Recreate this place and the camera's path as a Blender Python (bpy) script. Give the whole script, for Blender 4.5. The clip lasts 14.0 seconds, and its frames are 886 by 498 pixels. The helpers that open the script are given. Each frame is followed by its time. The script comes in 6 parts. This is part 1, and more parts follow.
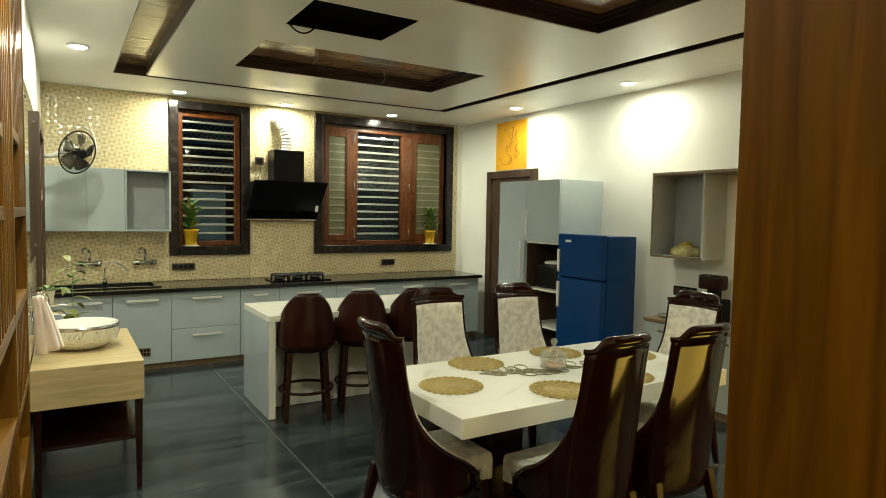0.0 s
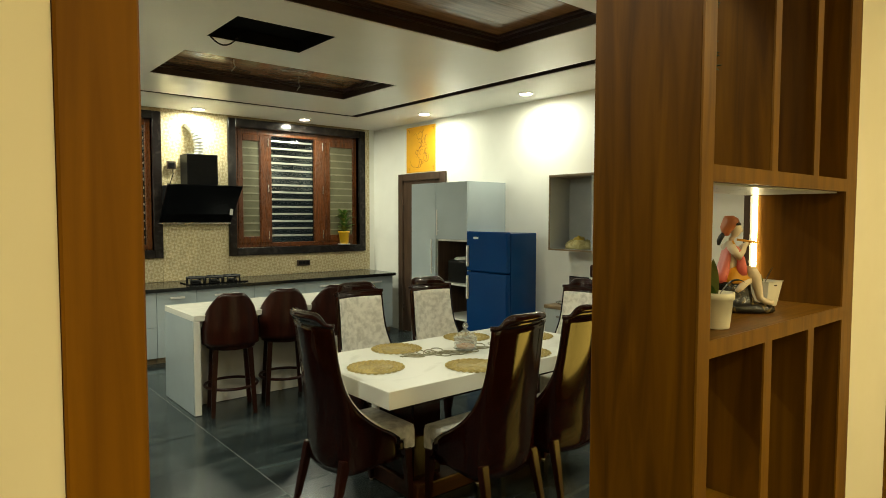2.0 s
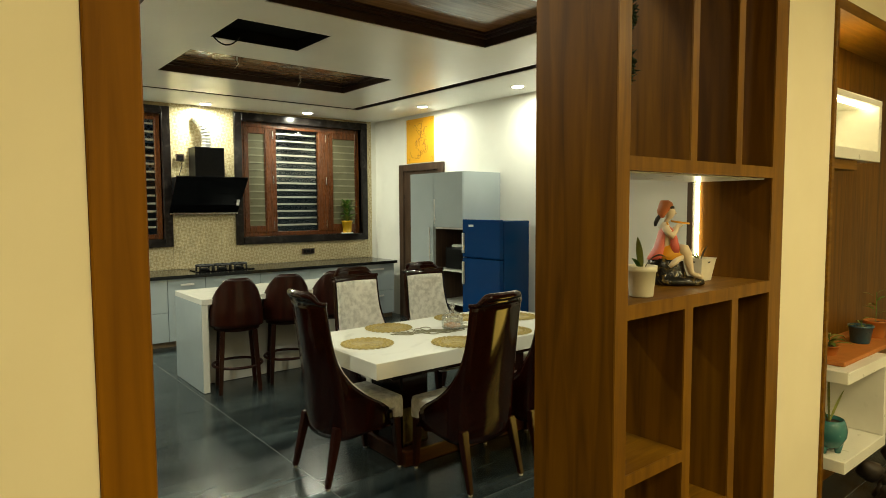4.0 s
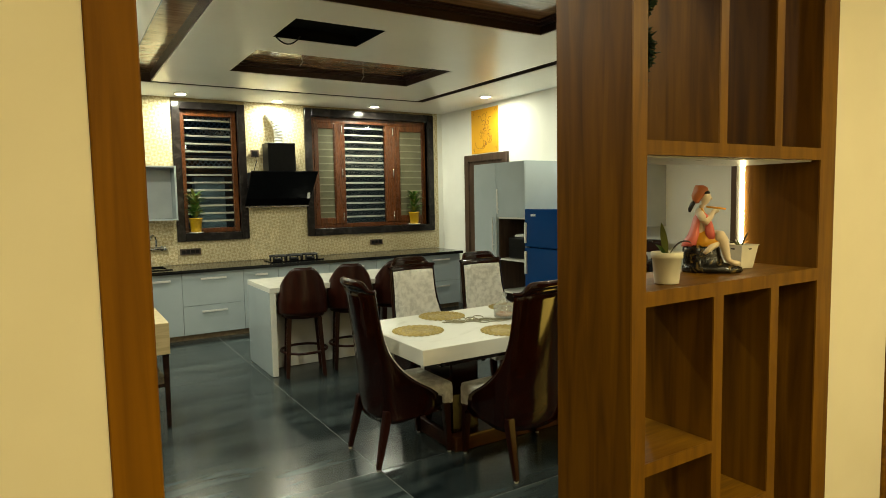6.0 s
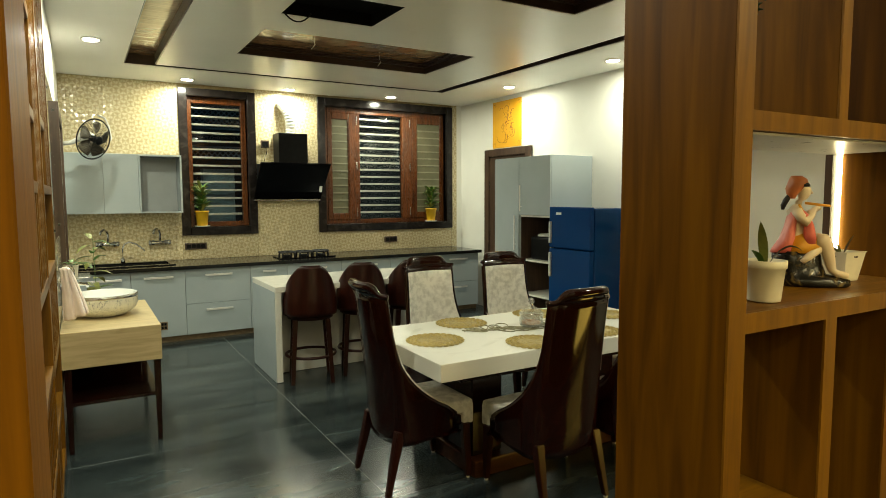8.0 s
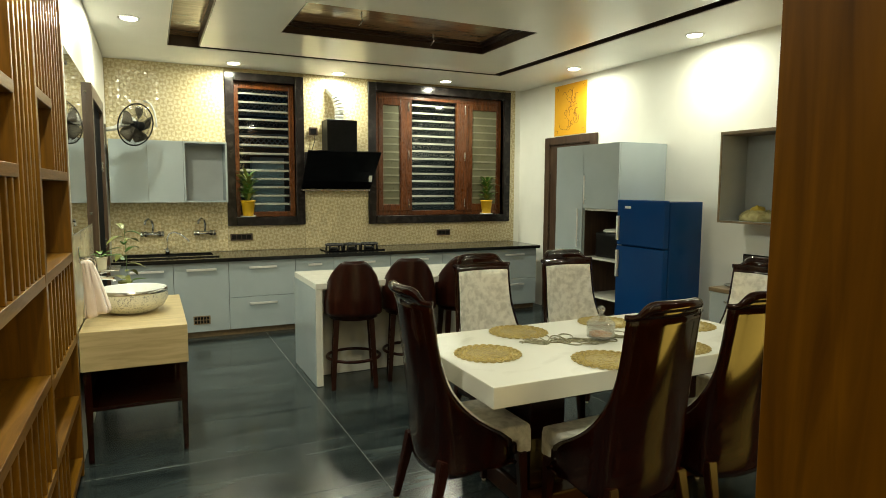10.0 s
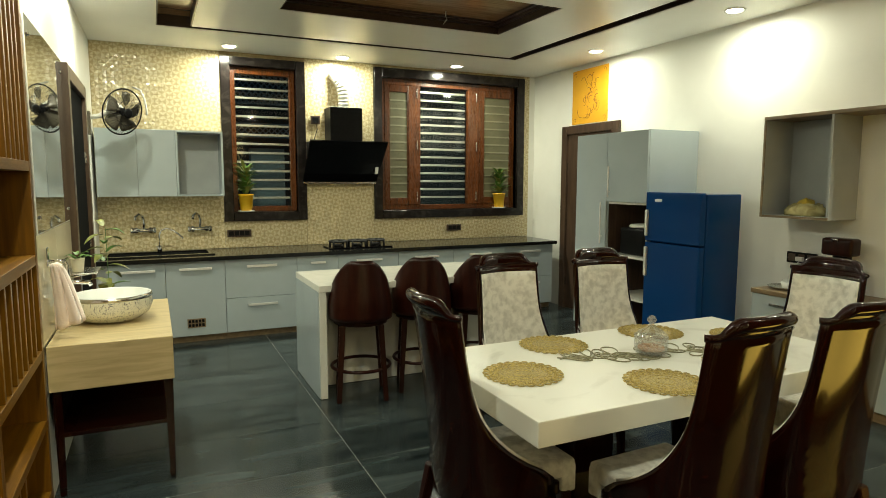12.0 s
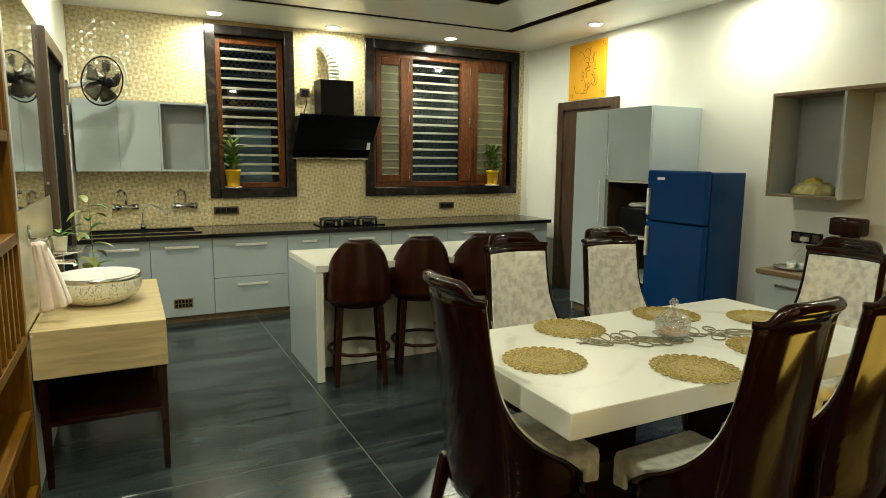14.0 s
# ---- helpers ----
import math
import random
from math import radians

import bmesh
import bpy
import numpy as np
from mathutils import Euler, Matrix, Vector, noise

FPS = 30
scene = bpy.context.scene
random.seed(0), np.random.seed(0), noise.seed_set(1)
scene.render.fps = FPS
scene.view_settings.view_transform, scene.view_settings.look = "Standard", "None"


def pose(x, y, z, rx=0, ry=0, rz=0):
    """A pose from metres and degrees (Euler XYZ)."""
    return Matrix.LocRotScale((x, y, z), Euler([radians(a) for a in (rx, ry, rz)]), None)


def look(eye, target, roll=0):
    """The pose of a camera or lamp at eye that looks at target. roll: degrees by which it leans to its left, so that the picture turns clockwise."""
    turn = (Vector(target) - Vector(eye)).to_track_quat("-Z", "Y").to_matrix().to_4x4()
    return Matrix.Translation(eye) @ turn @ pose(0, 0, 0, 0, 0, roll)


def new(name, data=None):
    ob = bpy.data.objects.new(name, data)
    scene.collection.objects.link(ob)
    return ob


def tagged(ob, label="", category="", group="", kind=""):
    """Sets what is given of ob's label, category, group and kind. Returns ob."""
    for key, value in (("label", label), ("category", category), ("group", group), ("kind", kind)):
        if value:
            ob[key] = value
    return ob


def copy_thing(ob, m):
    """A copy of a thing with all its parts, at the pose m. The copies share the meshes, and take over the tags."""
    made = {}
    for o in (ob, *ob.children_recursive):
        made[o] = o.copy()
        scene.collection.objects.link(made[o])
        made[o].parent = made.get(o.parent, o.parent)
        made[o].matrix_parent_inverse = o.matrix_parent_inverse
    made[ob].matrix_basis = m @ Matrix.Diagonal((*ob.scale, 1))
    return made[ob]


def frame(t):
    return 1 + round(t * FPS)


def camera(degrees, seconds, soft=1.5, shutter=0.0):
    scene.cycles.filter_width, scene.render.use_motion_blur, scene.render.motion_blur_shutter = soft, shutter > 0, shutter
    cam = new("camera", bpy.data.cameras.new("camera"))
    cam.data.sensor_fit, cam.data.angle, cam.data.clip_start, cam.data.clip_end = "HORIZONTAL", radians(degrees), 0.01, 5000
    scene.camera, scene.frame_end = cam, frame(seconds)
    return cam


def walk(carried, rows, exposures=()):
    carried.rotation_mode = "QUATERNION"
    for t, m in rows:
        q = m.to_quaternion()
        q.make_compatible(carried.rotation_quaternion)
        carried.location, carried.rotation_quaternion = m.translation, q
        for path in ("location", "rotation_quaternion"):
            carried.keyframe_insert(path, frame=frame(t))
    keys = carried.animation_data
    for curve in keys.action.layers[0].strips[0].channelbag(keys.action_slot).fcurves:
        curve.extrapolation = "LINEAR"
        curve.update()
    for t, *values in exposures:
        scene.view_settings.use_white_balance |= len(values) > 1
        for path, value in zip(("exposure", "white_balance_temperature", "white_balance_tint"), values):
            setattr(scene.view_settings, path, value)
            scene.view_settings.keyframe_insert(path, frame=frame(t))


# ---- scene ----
cam = camera(71.2, 14.0, soft=0.9)
PATH = [
    (0, (-0.019, 0.058, 1.69), (1.027, 1.76, 1.578), 1.0),
    (0.5, (-0.108, -0.002, 1.684), (1.004, 1.656, 1.574), 0.7),
    (1, (-0.202, -0.063, 1.687), (0.972, 1.551, 1.567), 0.2),
    (1.5, (-0.265, -0.149, 1.684), (0.956, 1.431, 1.569), 0.1),
    (2, (-0.309, -0.257, 1.681), (0.974, 1.274, 1.575), 0.1),
    (2.5, (-0.358, -0.346, 1.684), (0.95, 1.161, 1.541), 0.1),
    (3, (-0.401, -0.419, 1.678), (0.91, 1.086, 1.542), -0.1),
    (5.5, (-0.293, -0.746, 1.656), (0.798, 0.923, 1.499), -0.8),
    (6, (-0.253, -0.74, 1.653), (0.796, 0.955, 1.49), -1.1),
    (6.5, (-0.198, -0.668, 1.64), (0.822, 1.044, 1.468), -1.1),
    (7, (-0.147, -0.55, 1.635), (0.867, 1.166, 1.469), -0.1),
    (7.5, (-0.105, -0.437, 1.635), (0.913, 1.277, 1.473), -0.0),
    (8, (-0.049, -0.331, 1.626), (0.959, 1.388, 1.457), -0.2),
    (8.5, (0.041, -0.229, 1.619), (0.994, 1.52, 1.439), -0.2),
    (11, (0.259, 0.36, 1.605), (1.097, 2.165, 1.405), 0.3),
    (11.5, (0.284, 0.482, 1.597), (1.127, 2.283, 1.385), 0.1),
    (12, (0.321, 0.598, 1.6), (1.163, 2.4, 1.384), 0.1),
    (12.5, (0.342, 0.693, 1.594), (1.183, 2.495, 1.383), 0.1),
    (13, (0.335, 0.76, 1.588), (1.177, 2.557, 1.34), 0.4),
    (13.5, (0.303, 0.796, 1.586), (1.173, 2.575, 1.307), 0.5),
    (14, (0.257, 0.811, 1.586), (1.151, 2.577, 1.3), 0.5),
]
walk(cam, [(t, look(eye, target, roll)) for t, eye, target, roll in PATH])

# ---- light ----
world = bpy.data.worlds.new("night")
world.use_nodes = True
world.node_tree.nodes["Background"].inputs[0].default_value = (0.055, 0.095, 0.12, 1)
world.node_tree.nodes["Background"].inputs[1].default_value = 0.55
scene.world = world
scene.view_settings.exposure = 0.0

DINING_LIGHT = (0.93, 0.955, 0.725)
LIVING_LIGHT = (1.0, 0.84, 0.42)
CEIL = 3.0


def down_lamp(x, y, watts, colour, size=0.11, z=CEIL - 0.035):
    data = bpy.data.lights.new("downlight_lamp", "AREA")
    data.shape, data.size, data.energy, data.color = "DISK", size, watts, colour
    ob = new("downlight_lamp", data)
    ob.location = (x, y, z)
    return ob


DINING_SPOTS = [(1.105, 7.52), (2.33, 7.60), (3.73, 7.52), (4.69, 6.09), (4.69, 4.33), (4.69, 2.57), (0.105, 5.96), (0.105, 4.2), (0.105, 2.44),
                (0.105, 1.2), (1.105, 1.10), (2.33, 1.10), (3.73, 1.10)]
LIVING_SPOTS = [(1.9, -1.3), (3.5, -1.3), (1.9, -2.9), (3.5, -2.9), (0.2, -2.6), (-1.6, -1.5)]
for sx, sy in DINING_SPOTS:
    down_lamp(sx, sy, 30 if sy > 7 or sx < 0.2 and sy > 1.3 else 18.5 if sy > 1.3 else 9, DINING_LIGHT)
# added lamp without a fixture, brightens the shelves of the display recess
down_lamp(3.28, 0.66, 19, LIVING_LIGHT, 0.06, 2.55)
for sx, sy in LIVING_SPOTS:
    down_lamp(sx, sy, 28 if sx > 1 and sy > -2 else 33, LIVING_LIGHT)


# ---- materials ----
def mat(name, c1, c2=None, rough=0.5, metal=0.0, scale=6.0, stretch=(1, 1, 1), detail=5.0, bump=0.0, fine=0.0, coat=0.0,
        rvar=0.08, contrast=(0.35, 0.65), warp=0.0, trans=0.0, emit=None, power=0.0, random_mix=0.0, ior=1.45, sheen=0.0, spec=0.5):
    """A surface with two scales of variation: a broad pattern between two colours and a fine grain in gloss and relief."""
    m = bpy.data.materials.new(name)
    m.use_nodes = True
    n, l = m.node_tree.nodes, m.node_tree.links
    b = n["Principled BSDF"]
    c2 = c2 or tuple(v * 0.86 for v in c1)
    geo = n.new("ShaderNodeNewGeometry")
    mp = n.new("ShaderNodeMapping")
    mp.inputs["Scale"].default_value = stretch
    if random_mix:
        info = n.new("ShaderNodeObjectInfo")
        shift = n.new("ShaderNodeVectorMath")
        shift.operation = "SCALE"
        shift.inputs["Scale"].default_value = 37.0
        comb = n.new("ShaderNodeCombineXYZ")
        for k in range(3):
            l.new(info.outputs["Random"], comb.inputs[k])
        l.new(comb.outputs[0], shift.inputs[0])
        add = n.new("ShaderNodeVectorMath")
        l.new(geo.outputs["Position"], add.inputs[0])
        l.new(shift.outputs[0], add.inputs[1])
        l.new(add.outputs[0], mp.inputs["Vector"])
    else:
        l.new(geo.outputs["Position"], mp.inputs["Vector"])
    nz = n.new("ShaderNodeTexNoise")
    nz.inputs["Scale"].default_value, nz.inputs["Detail"].default_value, nz.inputs["Distortion"].default_value = scale, detail, warp
    l.new(mp.outputs[0], nz.inputs["Vector"])
    ramp = n.new("ShaderNodeValToRGB")
    ramp.color_ramp.elements[0].position, ramp.color_ramp.elements[1].position = contrast
    ramp.color_ramp.elements[0].color, ramp.color_ramp.elements[1].color = (*c2, 1), (*c1, 1)
    l.new(nz.outputs["Fac"], ramp.inputs[0])
    colour = ramp.outputs[0]
    if random_mix:
        hsv = n.new("ShaderNodeHueSaturation")
        rng = n.new("ShaderNodeMapRange")
        rng.inputs["To Min"].default_value, rng.inputs["To Max"].default_value = 1 - random_mix, 1 + random_mix
        l.new(info.outputs["Random"], rng.inputs["Value"])
        l.new(rng.outputs[0], hsv.inputs["Value"])
        l.new(colour, hsv.inputs["Color"])
        colour = hsv.outputs[0]
    l.new(colour, b.inputs["Base Color"])
    grain = n.new("ShaderNodeTexNoise")
    grain.inputs["Scale"].default_value, grain.inputs["Detail"].default_value = scale * 6, 6
    l.new(mp.outputs[0], grain.inputs["Vector"])
    rr = n.new("ShaderNodeMapRange")
    rr.inputs["To Min"].default_value, rr.inputs["To Max"].default_value = max(0.02, rough - rvar), min(1, rough + rvar)
    l.new(grain.outputs["Fac"], rr.inputs["Value"])
    l.new(rr.outputs[0], b.inputs["Roughness"])
    b.inputs["Metallic"].default_value = metal
    b.inputs["Coat Weight"].default_value = coat
    b.inputs["Coat Roughness"].default_value = 0.06
    b.inputs["Transmission Weight"].default_value = trans
    b.inputs["IOR"].default_value = ior
    b.inputs["Sheen Weight"].default_value = sheen
    b.inputs["Specular IOR Level"].default_value = spec
    if bump or fine:
        bp = n.new("ShaderNodeBump")
        bp.inputs["Strength"].default_value, bp.inputs["Distance"].default_value = bump or fine, 0.004
        l.new((nz if bump else grain).outputs["Fac"], bp.inputs["Height"])
        l.new(bp.outputs[0], b.inputs["Normal"])
    if emit:
        b.inputs["Emission Color"].default_value = (*emit, 1)
        b.inputs["Emission Strength"].default_value = power
    return m


M = dict(
    wall=mat("white_wall_paint", (0.80, 0.79, 0.73), (0.76, 0.75, 0.69), rough=0.55, scale=2.5, fine=0.08),
    cream=mat("cream_wall_paint", (0.78, 0.70, 0.50), (0.74, 0.66, 0.46), rough=0.6, scale=2.5, fine=0.1),
    ceil=mat("white_ceiling_laminate", (0.80, 0.79, 0.74), (0.77, 0.76, 0.71), rough=0.30, scale=2, rvar=0.04),
    border=mat("white_ceiling_paint", (0.82, 0.81, 0.76), (0.79, 0.78, 0.73), rough=0.45, scale=2, rvar=0.04),
    traywood=mat("brown_ceiling_laminate", (0.29, 0.165, 0.085), (0.19, 0.105, 0.052), rough=0.13, scale=3, stretch=(1.2, 14, 8), rvar=0.04),
    darktrim=mat("dark_brown_trim", (0.035, 0.018, 0.013), (0.022, 0.012, 0.009), rough=0.3, scale=5, stretch=(2, 9, 9)),
    # near-black for unlit depth in shaft, doorway and wash stand; also the roof slab
    black=mat("unlit_void_black", (0.005, 0.005, 0.005), rough=0.95, scale=3, spec=0.05),
    slate=mat("dark_slate_tile", (0.052, 0.067, 0.069), (0.0065, 0.0105, 0.012), rough=0.22, scale=1.6, stretch=(0.7, 4.2, 1), rvar=0.1,
              contrast=(0.3, 0.72), warp=0.8, random_mix=0.12, fine=0.05),
    grout=mat("pale_grout", (0.20, 0.20, 0.19), rough=0.8, scale=20),
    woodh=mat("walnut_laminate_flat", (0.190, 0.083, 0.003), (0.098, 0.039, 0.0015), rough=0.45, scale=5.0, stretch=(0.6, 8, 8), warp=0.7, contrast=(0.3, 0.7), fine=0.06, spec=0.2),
    mahog=mat("mahogany_lacquer", (0.014, 0.0022, 0.0011), (0.009, 0.0015, 0.0008), rough=0.13, scale=5, stretch=(7, 7, 0.8), rvar=0.012, ior=1.45, spec=0.26, coat=0.26),
    mahogsatin=mat("satin_mahogany", (0.026, 0.0052, 0.0024), (0.014, 0.0026, 0.0013), rough=0.30, scale=5, stretch=(7, 7, 0.8), rvar=0.03, spec=0.28),
    velvet=mat("cream_velvet", (0.76, 0.735, 0.66), (0.52, 0.495, 0.435), rough=0.85, scale=24, detail=8, contrast=(0.34, 0.60), warp=0.25, fine=0.25, sheen=0.4),
    piping=mat("cream_piping", (0.60, 0.56, 0.48), rough=0.7, scale=60),
    marble=mat("white_marble", (0.68, 0.67, 0.60), (0.49, 0.475, 0.405), rough=0.33, scale=2.2, detail=8, warp=2.2, contrast=(0.22, 0.42), rvar=0.05),
    white=mat("white_gloss_laminate", (0.72, 0.71, 0.65), (0.69, 0.68, 0.62), rough=0.22, scale=3),
    grey=mat("blue_grey_laminate", (0.395, 0.45, 0.472), (0.372, 0.427, 0.448), rough=0.18, scale=3, rvar=0.04),
    greyin=mat("grey_matt_laminate", (0.37, 0.39, 0.39), (0.33, 0.35, 0.35), rough=0.45, scale=4),
    granite=mat("black_granite", (0.016, 0.016, 0.016), (0.007, 0.007, 0.007), rough=0.12, scale=90, contrast=(0.45, 0.7), spec=0.3),
    marblek=mat("black_vein_marble", (0.010, 0.008, 0.0075), (0.034, 0.028, 0.025), rough=0.17, scale=5, detail=9, warp=2.5, contrast=(0.28, 0.5), spec=0.3),
    teak=mat("red_teak_varnish", (0.115, 0.034, 0.007), (0.050, 0.014, 0.003), rough=0.28, scale=5, stretch=(7, 7, 0.7), warp=0.6),
    # darker and paler copy of one beige glaze, for shaded and lit facets
    tile=mat("relief_tile_shade_facet", (0.55, 0.455, 0.265), (0.47, 0.38, 0.21), rough=0.13, scale=14, contrast=(0.35, 0.65), rvar=0.03, random_mix=0.10),
    tilepale=mat("relief_tile_light_facet", (0.70, 0.61, 0.40), (0.62, 0.53, 0.335), rough=0.13, scale=14, rvar=0.03, random_mix=0.10),
    splash=mat("beige_gloss_tile", (0.60, 0.53, 0.37), (0.55, 0.48, 0.33), rough=0.10, scale=3, rvar=0.03),
    tilejoint=mat("brown_tile_joint", (0.34, 0.26, 0.13), (0.27, 0.20, 0.095), rough=0.7, scale=30),
    plinthwood=mat("red_brown_plinth", (0.055, 0.017, 0.005), (0.032, 0.009, 0.003), rough=0.35, scale=4, stretch=(0.6, 8, 8), spec=0.3),
    # walnut darkened for faces turned from the light
    woodside=mat("darkened_walnut_veneer", (0.138, 0.055, 0.0010), (0.060, 0.0215, 0.0005), rough=0.42, scale=3.4, stretch=(5, 5, 0.40), detail=8, warp=0.9, contrast=(0.30, 0.70), fine=0.05, spec=0.14),
    laminate=mat("satin_walnut_laminate", (0.172, 0.072, 0.0026), (0.086, 0.034, 0.0013), rough=0.34, scale=5.0, stretch=(8, 8, 0.40), warp=0.7, contrast=(0.3, 0.7), fine=0.05, spec=0.45),
    laminateh=mat("satin_walnut_laminate_flat", (0.190, 0.083, 0.003), (0.098, 0.039, 0.0015), rough=0.36, scale=5.0, stretch=(8, 0.6, 8), warp=0.7, contrast=(0.3, 0.7), fine=0.05, spec=0.4),
    jambwood=mat("golden_walnut_jamb", (0.225, 0.090, 0.0020), (0.142, 0.054, 0.0012), rough=0.5, scale=4.0, stretch=(7, 7, 0.35), warp=0.8, contrast=(0.3, 0.7), fine=0.05, spec=0.12),
    # emission of the added helper sheet that the chair backs reflect
    amber=mat("amber_glow_helper", (0.8, 0.5, 0.1), rough=0.4, scale=3, emit=(1.0, 0.66, 0.11), power=6.0),
    # the same walnut lightened for front edges that catch the light
    woodedge=mat("brightened_walnut_edging", (0.190, 0.082, 0.0025), (0.122, 0.050, 0.0016), rough=0.4, scale=5, stretch=(6, 6, 0.5), warp=0.5, spec=0.3),
    steel=mat("brushed_steel", (0.62, 0.61, 0.58), (0.55, 0.54, 0.51), rough=0.24, metal=1.0, scale=20, stretch=(1, 12, 12)),
    satin=mat("satin_aluminium", (0.80, 0.79, 0.76), (0.74, 0.73, 0.70), rough=0.5, metal=0.7, scale=20),
    louvre=mat("pale_steel_bar", (0.66, 0.65, 0.61), (0.56, 0.55, 0.51), rough=0.36, metal=0.85, scale=20),
    foil=mat("aluminium_foil_duct", (0.86, 0.86, 0.84), (0.78, 0.78, 0.76), rough=0.35, metal=0.45, scale=20),
    chrome=mat("chrome", (0.80, 0.80, 0.80), rough=0.07, metal=1.0, scale=10, rvar=0.03),
    blackgl=mat("black_glass", (0.002, 0.002, 0.0025), rough=0.04, scale=4, rvar=0.02, ior=1.3),
    blackpl=mat("black_plastic", (0.006, 0.006, 0.0065), (0.004, 0.004, 0.0045), rough=0.42, scale=30, ior=1.33, spec=0.25),
    iron=mat("cast_iron", (0.012, 0.012, 0.012), rough=0.6, scale=60, fine=0.2),
    blue=mat("deep_blue_enamel", (0.0025, 0.042, 0.165), (0.0025, 0.037, 0.15), rough=0.17, scale=2, rvar=0.03, spec=0.3),
    oak=mat("pale_oak_laminate", (0.55, 0.435, 0.24), (0.43, 0.335, 0.17), rough=0.34, scale=4, stretch=(1.0, 9, 9), warp=0.8, fine=0.06),
    oakside=mat("brown_edge_laminate", (0.23, 0.16, 0.085), (0.16, 0.11, 0.06), rough=0.4, scale=4, stretch=(6, 1, 9), warp=0.6),
    doorwood=mat("dark_brown_door_laminate", (0.075, 0.045, 0.028), (0.045, 0.026, 0.017), rough=0.32, scale=4, stretch=(6, 6, 0.6), warp=0.6),
    mirror=mat("mirror_silver", (0.92, 0.93, 0.92), rough=0.03, metal=1.0, scale=2, rvar=0.01),
    yellow=mat("yellow_pot_glaze", (0.72, 0.42, 0.015), rough=0.3, scale=8),
    whitepot=mat("white_pot_plastic", (0.70, 0.645, 0.49), rough=0.4, scale=10),
    porcelain=mat("white_porcelain", (0.82, 0.83, 0.80), rough=0.08, scale=4, rvar=0.02),
    porcpat=mat("blue_print_porcelain", (0.78, 0.76, 0.64), (0.16, 0.17, 0.18), rough=0.12, scale=62, detail=2, warp=2.6, contrast=(0.36, 0.43)),
    leaf=mat("green_leaf", (0.095, 0.200, 0.030), (0.050, 0.120, 0.018), rough=0.42, scale=25, random_mix=0.0),
    leafdry=mat("yellow_green_leaf", (0.22, 0.23, 0.05), (0.12, 0.14, 0.03), rough=0.45, scale=25),
    leafdark=mat("dark_leaf", (0.025, 0.035, 0.018), (0.04, 0.025, 0.02), rough=0.45, scale=25),
    pine=mat("dark_pine_needle", (0.018, 0.045, 0.022), (0.010, 0.026, 0.014), rough=0.6, scale=40),
    soil=mat("potting_soil", (0.05, 0.03, 0.02), rough=0.95, scale=80, bump=0.5),
    towel=mat("pink_towel_cotton", (0.86, 0.73, 0.67), (0.81, 0.67, 0.60), rough=0.95, scale=14, fine=0.5, sheen=0.4),
    poster=mat("orange_paper", (0.80, 0.40, 0.008), (0.76, 0.36, 0.006), rough=0.5, scale=6),
    ink=mat("brown_ink", (0.25, 0.075, 0.01), rough=0.6, scale=10),
    gold=mat("gold_lace_thread", (0.46, 0.35, 0.115), (0.24, 0.175, 0.055), rough=0.45, metal=0.5, scale=150, contrast=(0.42, 0.56), bump=0.8),
    silverlace=mat("silver_lace_cord", (0.33, 0.30, 0.19), (0.17, 0.155, 0.09), rough=0.45, metal=0.4, scale=120, bump=0.4),
    frost=mat("frosted_film_glass", (0.125, 0.120, 0.070), (0.10, 0.096, 0.055), rough=0.3, scale=6),
    frostbar=mat("pale_film_band", (0.23, 0.22, 0.15), (0.19, 0.185, 0.12), rough=0.3, scale=6),
    orange=mat("orange_sweets", (0.62, 0.22, 0.012), (0.40, 0.10, 0.006), rough=0.5, scale=40, bump=0.5),
    skin=mat("painted_plaster_cream", (0.72, 0.58, 0.40), rough=0.35, scale=8),
    pinkp=mat("painted_plaster_pink", (0.72, 0.20, 0.15), (0.60, 0.12, 0.09), rough=0.35, scale=14),
    redp=mat("painted_plaster_red", (0.50, 0.15, 0.045), rough=0.4, scale=14),
    yellp=mat("painted_plaster_saffron", (0.72, 0.33, 0.02), rough=0.35, scale=10),
    rock=mat("painted_plaster_rock", (0.20, 0.13, 0.035), (0.006, 0.005, 0.004), rough=0.25, scale=34, warp=1.2, contrast=(0.54, 0.76)),
    hairp=mat("painted_plaster_black", (0.012, 0.010, 0.010), rough=0.35, scale=8),
    led=mat("led_strip", (0.9, 0.85, 0.7), rough=0.4, scale=3, emit=(1.0, 0.88, 0.46), power=20),
    lamp=mat("downlight_diffuser", (0.9, 0.9, 0.85), rough=0.4, scale=3, emit=(1.0, 0.94, 0.78), power=34),
    whitelit=mat("white_shelf_laminate", (0.80, 0.78, 0.70), rough=0.3, scale=3),
    bluepot=mat("blue_pot_glaze", (0.03, 0.08, 0.12), rough=0.3, scale=9),
    tealpot=mat("teal_pot_glaze", (0.05, 0.17, 0.17), (0.035, 0.13, 0.13), rough=0.25, scale=9),
    terracotta=mat("terracotta", (0.45, 0.15, 0.025), rough=0.6, scale=12),
    root=mat("dark_driftwood", (0.035, 0.022, 0.014), (0.015, 0.009, 0.006), rough=0.6, scale=14, bump=0.6),
    night=mat("night_outside", (0.014, 0.030, 0.040), rough=0.9, scale=2),
    outwall=mat("neighbour_wall", (0.17, 0.26, 0.29), (0.13, 0.20, 0.23), rough=0.8, scale=3),
    lattice=mat("blue_lattice_paint", (0.11, 0.19, 0.27), rough=0.5, scale=6),
    plastic=mat("white_plastic", (0.70, 0.69, 0.64), rough=0.35, scale=10),
    smoke=mat("smoke_plastic", (0.10, 0.088, 0.065), (0.075, 0.065, 0.048), rough=0.25, scale=6),
